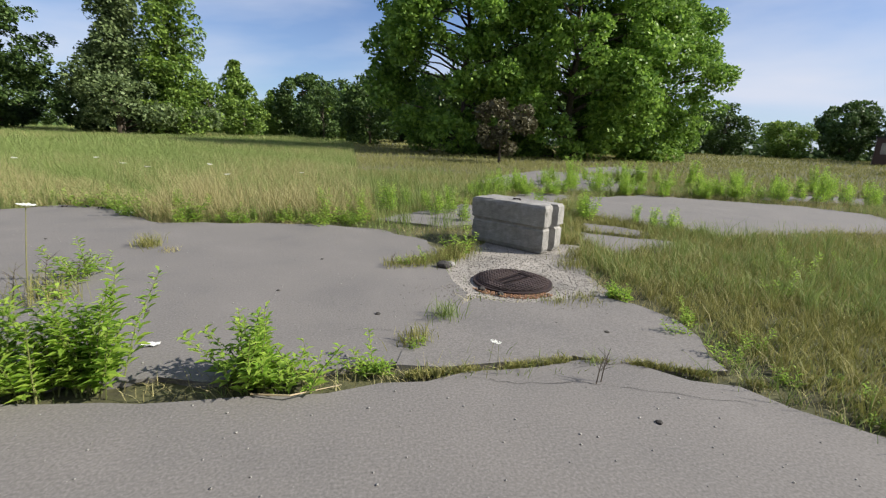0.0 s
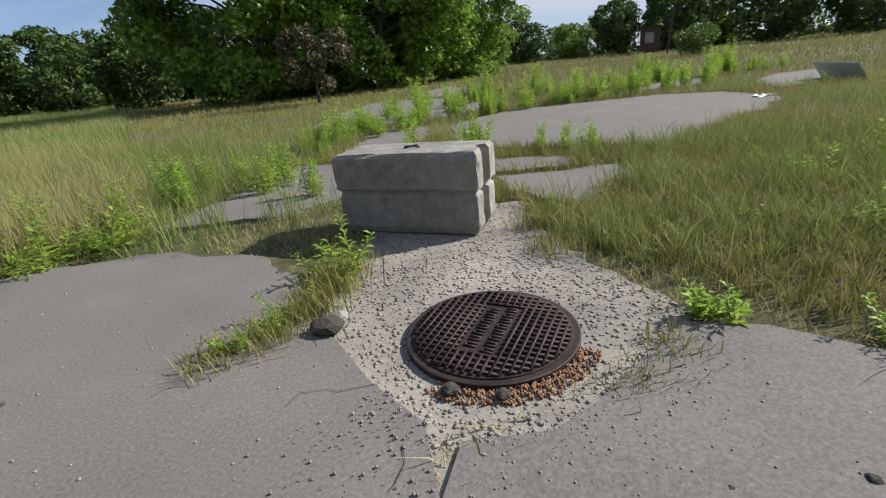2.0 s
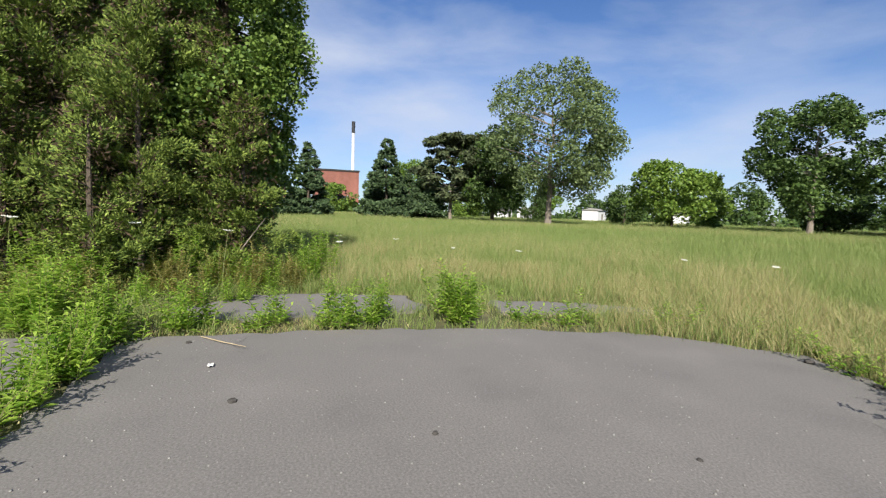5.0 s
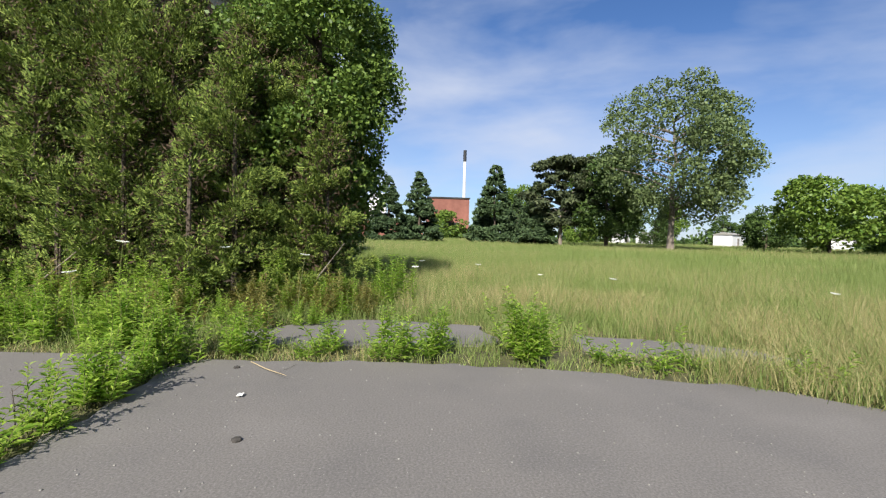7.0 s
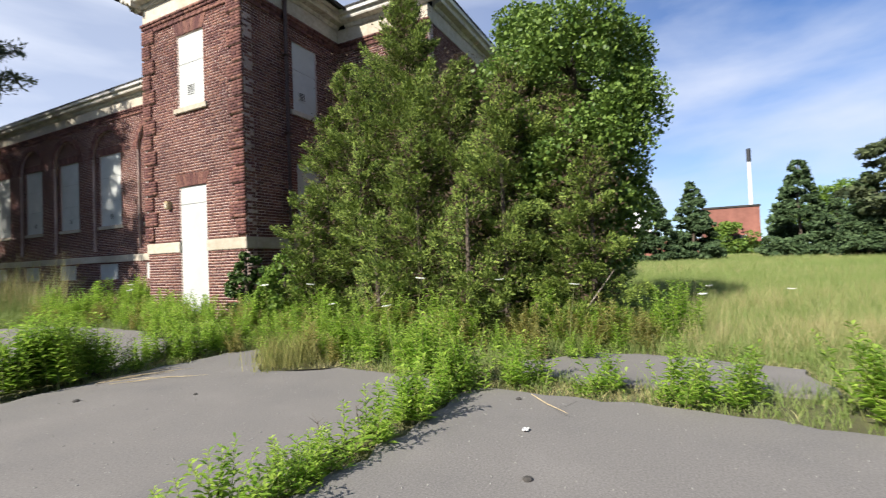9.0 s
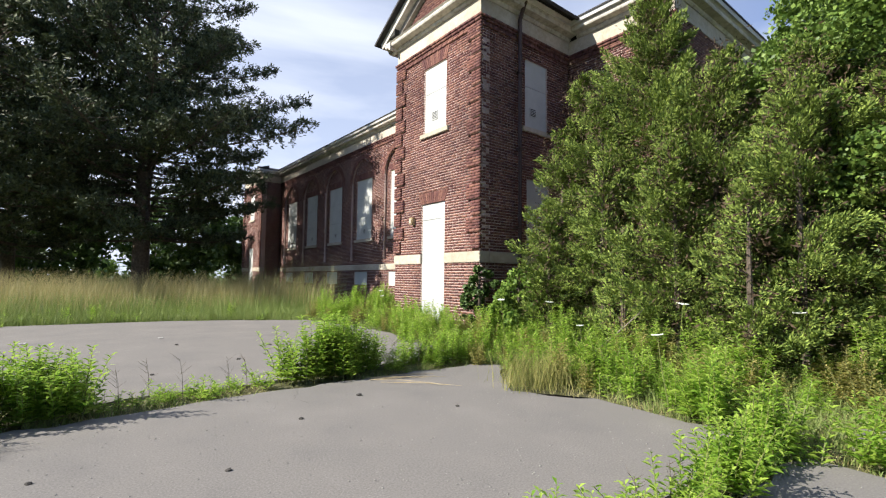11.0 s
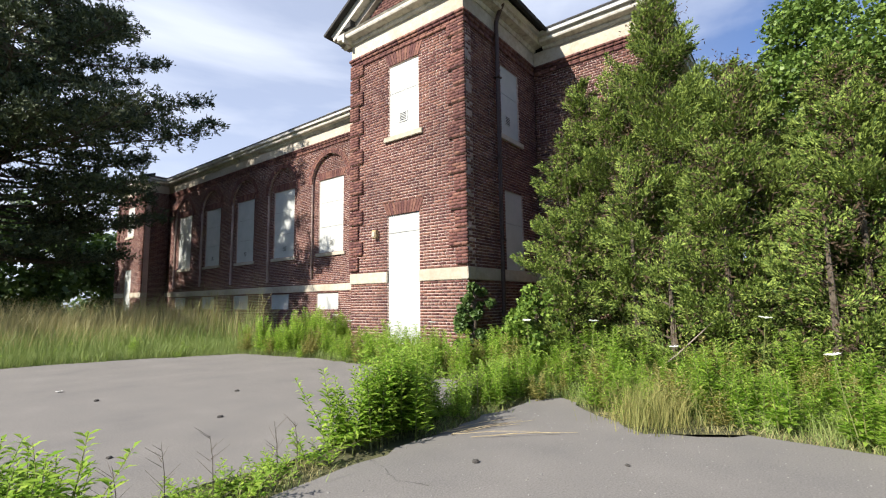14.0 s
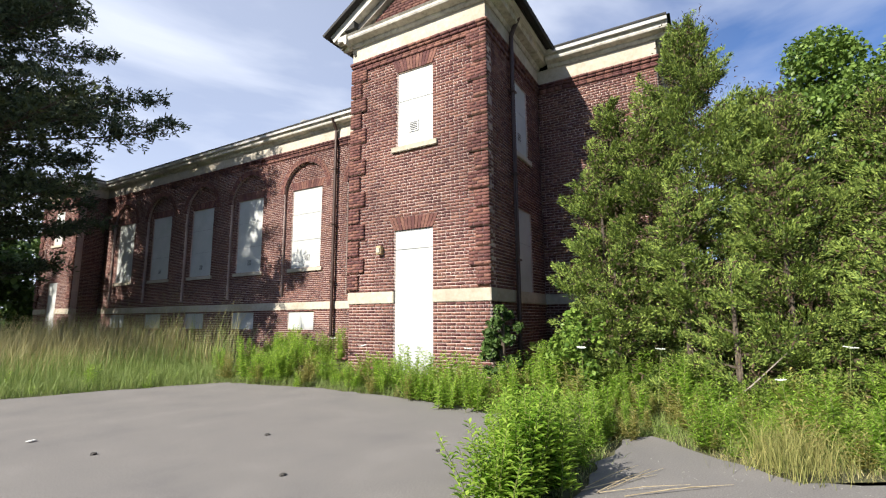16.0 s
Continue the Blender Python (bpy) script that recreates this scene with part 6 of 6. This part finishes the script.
def dead_weed(x, y, h, seed):
    g, bm = random.Random(seed), bmesh.new()
    tube([(0, 0, -0.02), (0.02, 0.01, h * 0.6), (0.05, 0.02, h)], [0.0035, 0.0025, 0.001], 4, bm)
    for k in range(9):
        z = h * g.uniform(0.35, 0.95)
        a, r = g.uniform(0, 6.28), h * g.uniform(0.12, 0.3)
        p = (0.05 * z / h, 0.02 * z / h, z)
        tube([p, (p[0] + r * math.cos(a), p[1] + r * math.sin(a), z + r * 0.8)], [0.0018, 0.0007], 3, bm)
    d = thing("dead_weed", "dry brown branching weed stalk", "weed", (x, y, 0), group="dead weed stalks")
    part("stalk", bm, M_BARK, d)
    return d


for k, (x, y, h) in enumerate(((-0.75, -3.0, 0.4), (-1.0, -3.05, 0.45), (-1.3, -3.1, 0.42), (-1.75, -3.1, 0.4), (-1.95, -3.15, 0.36), (-4.3, -3.1, 0.5), (-3.9, -3.1, 0.45), (3.19, 0.86, 0.2), (3.15, 0.84, 0.17), (-0.45, 2.5, 0.35), (-0.3, 2.62, 0.3), (-0.6, 2.4, 0.32), (2.95, 3.7, 0.25), (3.2, 3.55, 0.22), (-4.9, 1.9, 0.3), (-2.6, 1.12, 0.3), (-3.0, 1.1, 0.28), (2.4, 3.3, 0.14), (2.2, 3.3, 0.14))):
    dead_weed(x, y, h, k)

# ---- far buildings and lamp ----
factory = thing("factory", "orange-red brick factory hall beyond the spruces", "building", (-110, 9, 0))
part("wall", one_box(-12, 0, -0.6, 9.2, 0, 9.6), M_FACTORY, factory)
part("roof_edge", one_box(-12.2, 0.2, -0.8, 9.4, 9.6, 9.95), M_ROOF, factory)
win = part("window", one_box(0.0, 0.06, 2.0, 7.0, 2.2, 4.0), M_DARK, factory)
for k in range(5):
    part("mullion", one_box(0.06, 0.12, 2.0 + 1.15 * k, 2.12 + 1.15 * k, 2.2, 4.0), M_WHITE, win)
part("annex", one_box(0.2, 8, -22, -2, 0, 3.6), M_FACTORY, factory)
part("white_annex", one_box(-8, -2, -14.5, -10.6, 0, 10.5), M_WHITE, factory)
stack = thing("smoke_stack", "tall white chimney stack with a black top", "chimney", (-148.7, 21.7, 0))
part("shaft", tube([(0, 0, 0), (0, 0, 12), (0, 0, 24.6)], [0.6, 0.5, 0.42], 14), M_WHITE, stack)
part("cap", tube([(0, 0, 24.6), (0, 0, 28.1)], [0.55, 0.53], 14), M_DARK, stack)
for x, y, ln, h in ((-88, 51, 5, 2.1), (-81, 62.5, 8, 2.3), (-70, 74, 4, 1.9), (-92, 47, 3, 1.8)):
    s = thing("white_shed", "low white shed beyond the trees", "shed", (x, y, 0))
    s.rotation_euler = (0, 0, 0.7)
    part("wall", one_box(-1.5, 1.5, -ln / 2, ln / 2, 0, h), M_WHITE, s)
    part("roof", prism([(-1.7, h), (1.7, h), (0, h + 0.45)], -ln / 2 - 0.2, ln / 2 + 0.2), M_CONC, s)
    part("door", one_box(1.5, 1.55, -0.6, 0.6, 0, 1.7), M_GREYWOOD, s)
shed = thing("brick_shed", "small brick ruin at the field's edge, its shade put into a dark wall colour", "shed", (64, 43.6, 0))
shed.rotation_euler = (0, 0, -0.9)
# near-black brown puts the shade on the ruin's brick into its wall colour
part("wall", one_box(-1.2, 1.2, -1.2, 1.2, 0, 3.1), M_PIPE, shed)
part("roof", one_box(-1.3, 1.3, -1.3, 1.3, 3.1, 3.3), M_ROOF, shed)
part("window", one_box(-0.7, 0.4, -1.25, -1.2, 1.3, 2.6), M_GREYWOOD, shed)
lamp = thing("street_lamp", "tall leaning lamp post with two floodlights", "street lamp", (51.8, 33.1, 0))
part("pole", tube([(0, 0, 0), (0.35, -0.1, 4), (0.75, -0.2, 8.0)], [0.1, 0.08, 0.06], 8), M_PIPE, lamp)
part("cross_arm", tube([(0.2, 0.6, 8.0), (1.3, -1.0, 8.15)], [0.05, 0.05], 6), M_PIPE, lamp)
for x, y in ((0.1, 0.75), (1.4, -1.15)):
    part("floodlight", one_box(x - 0.35, x + 0.35, y - 0.3, y + 0.3, 8.0, 8.4, 0.06), M_PIPE, lamp)
sign = thing("fallen_board", "white sheet propped up in the field", "board", (15.6, 5.6, 0))
sign.rotation_euler = (0.9, 0, 0.9)
part("sheet", one_box(-0.75, 0.75, -0.45, 0.45, 0.0, 0.02, 0.004), M_PAPER, sign)
part("prop", one_box(-0.05, 0.05, -0.4, -0.3, -0.35, 0.0), M_GREYWOOD, sign)
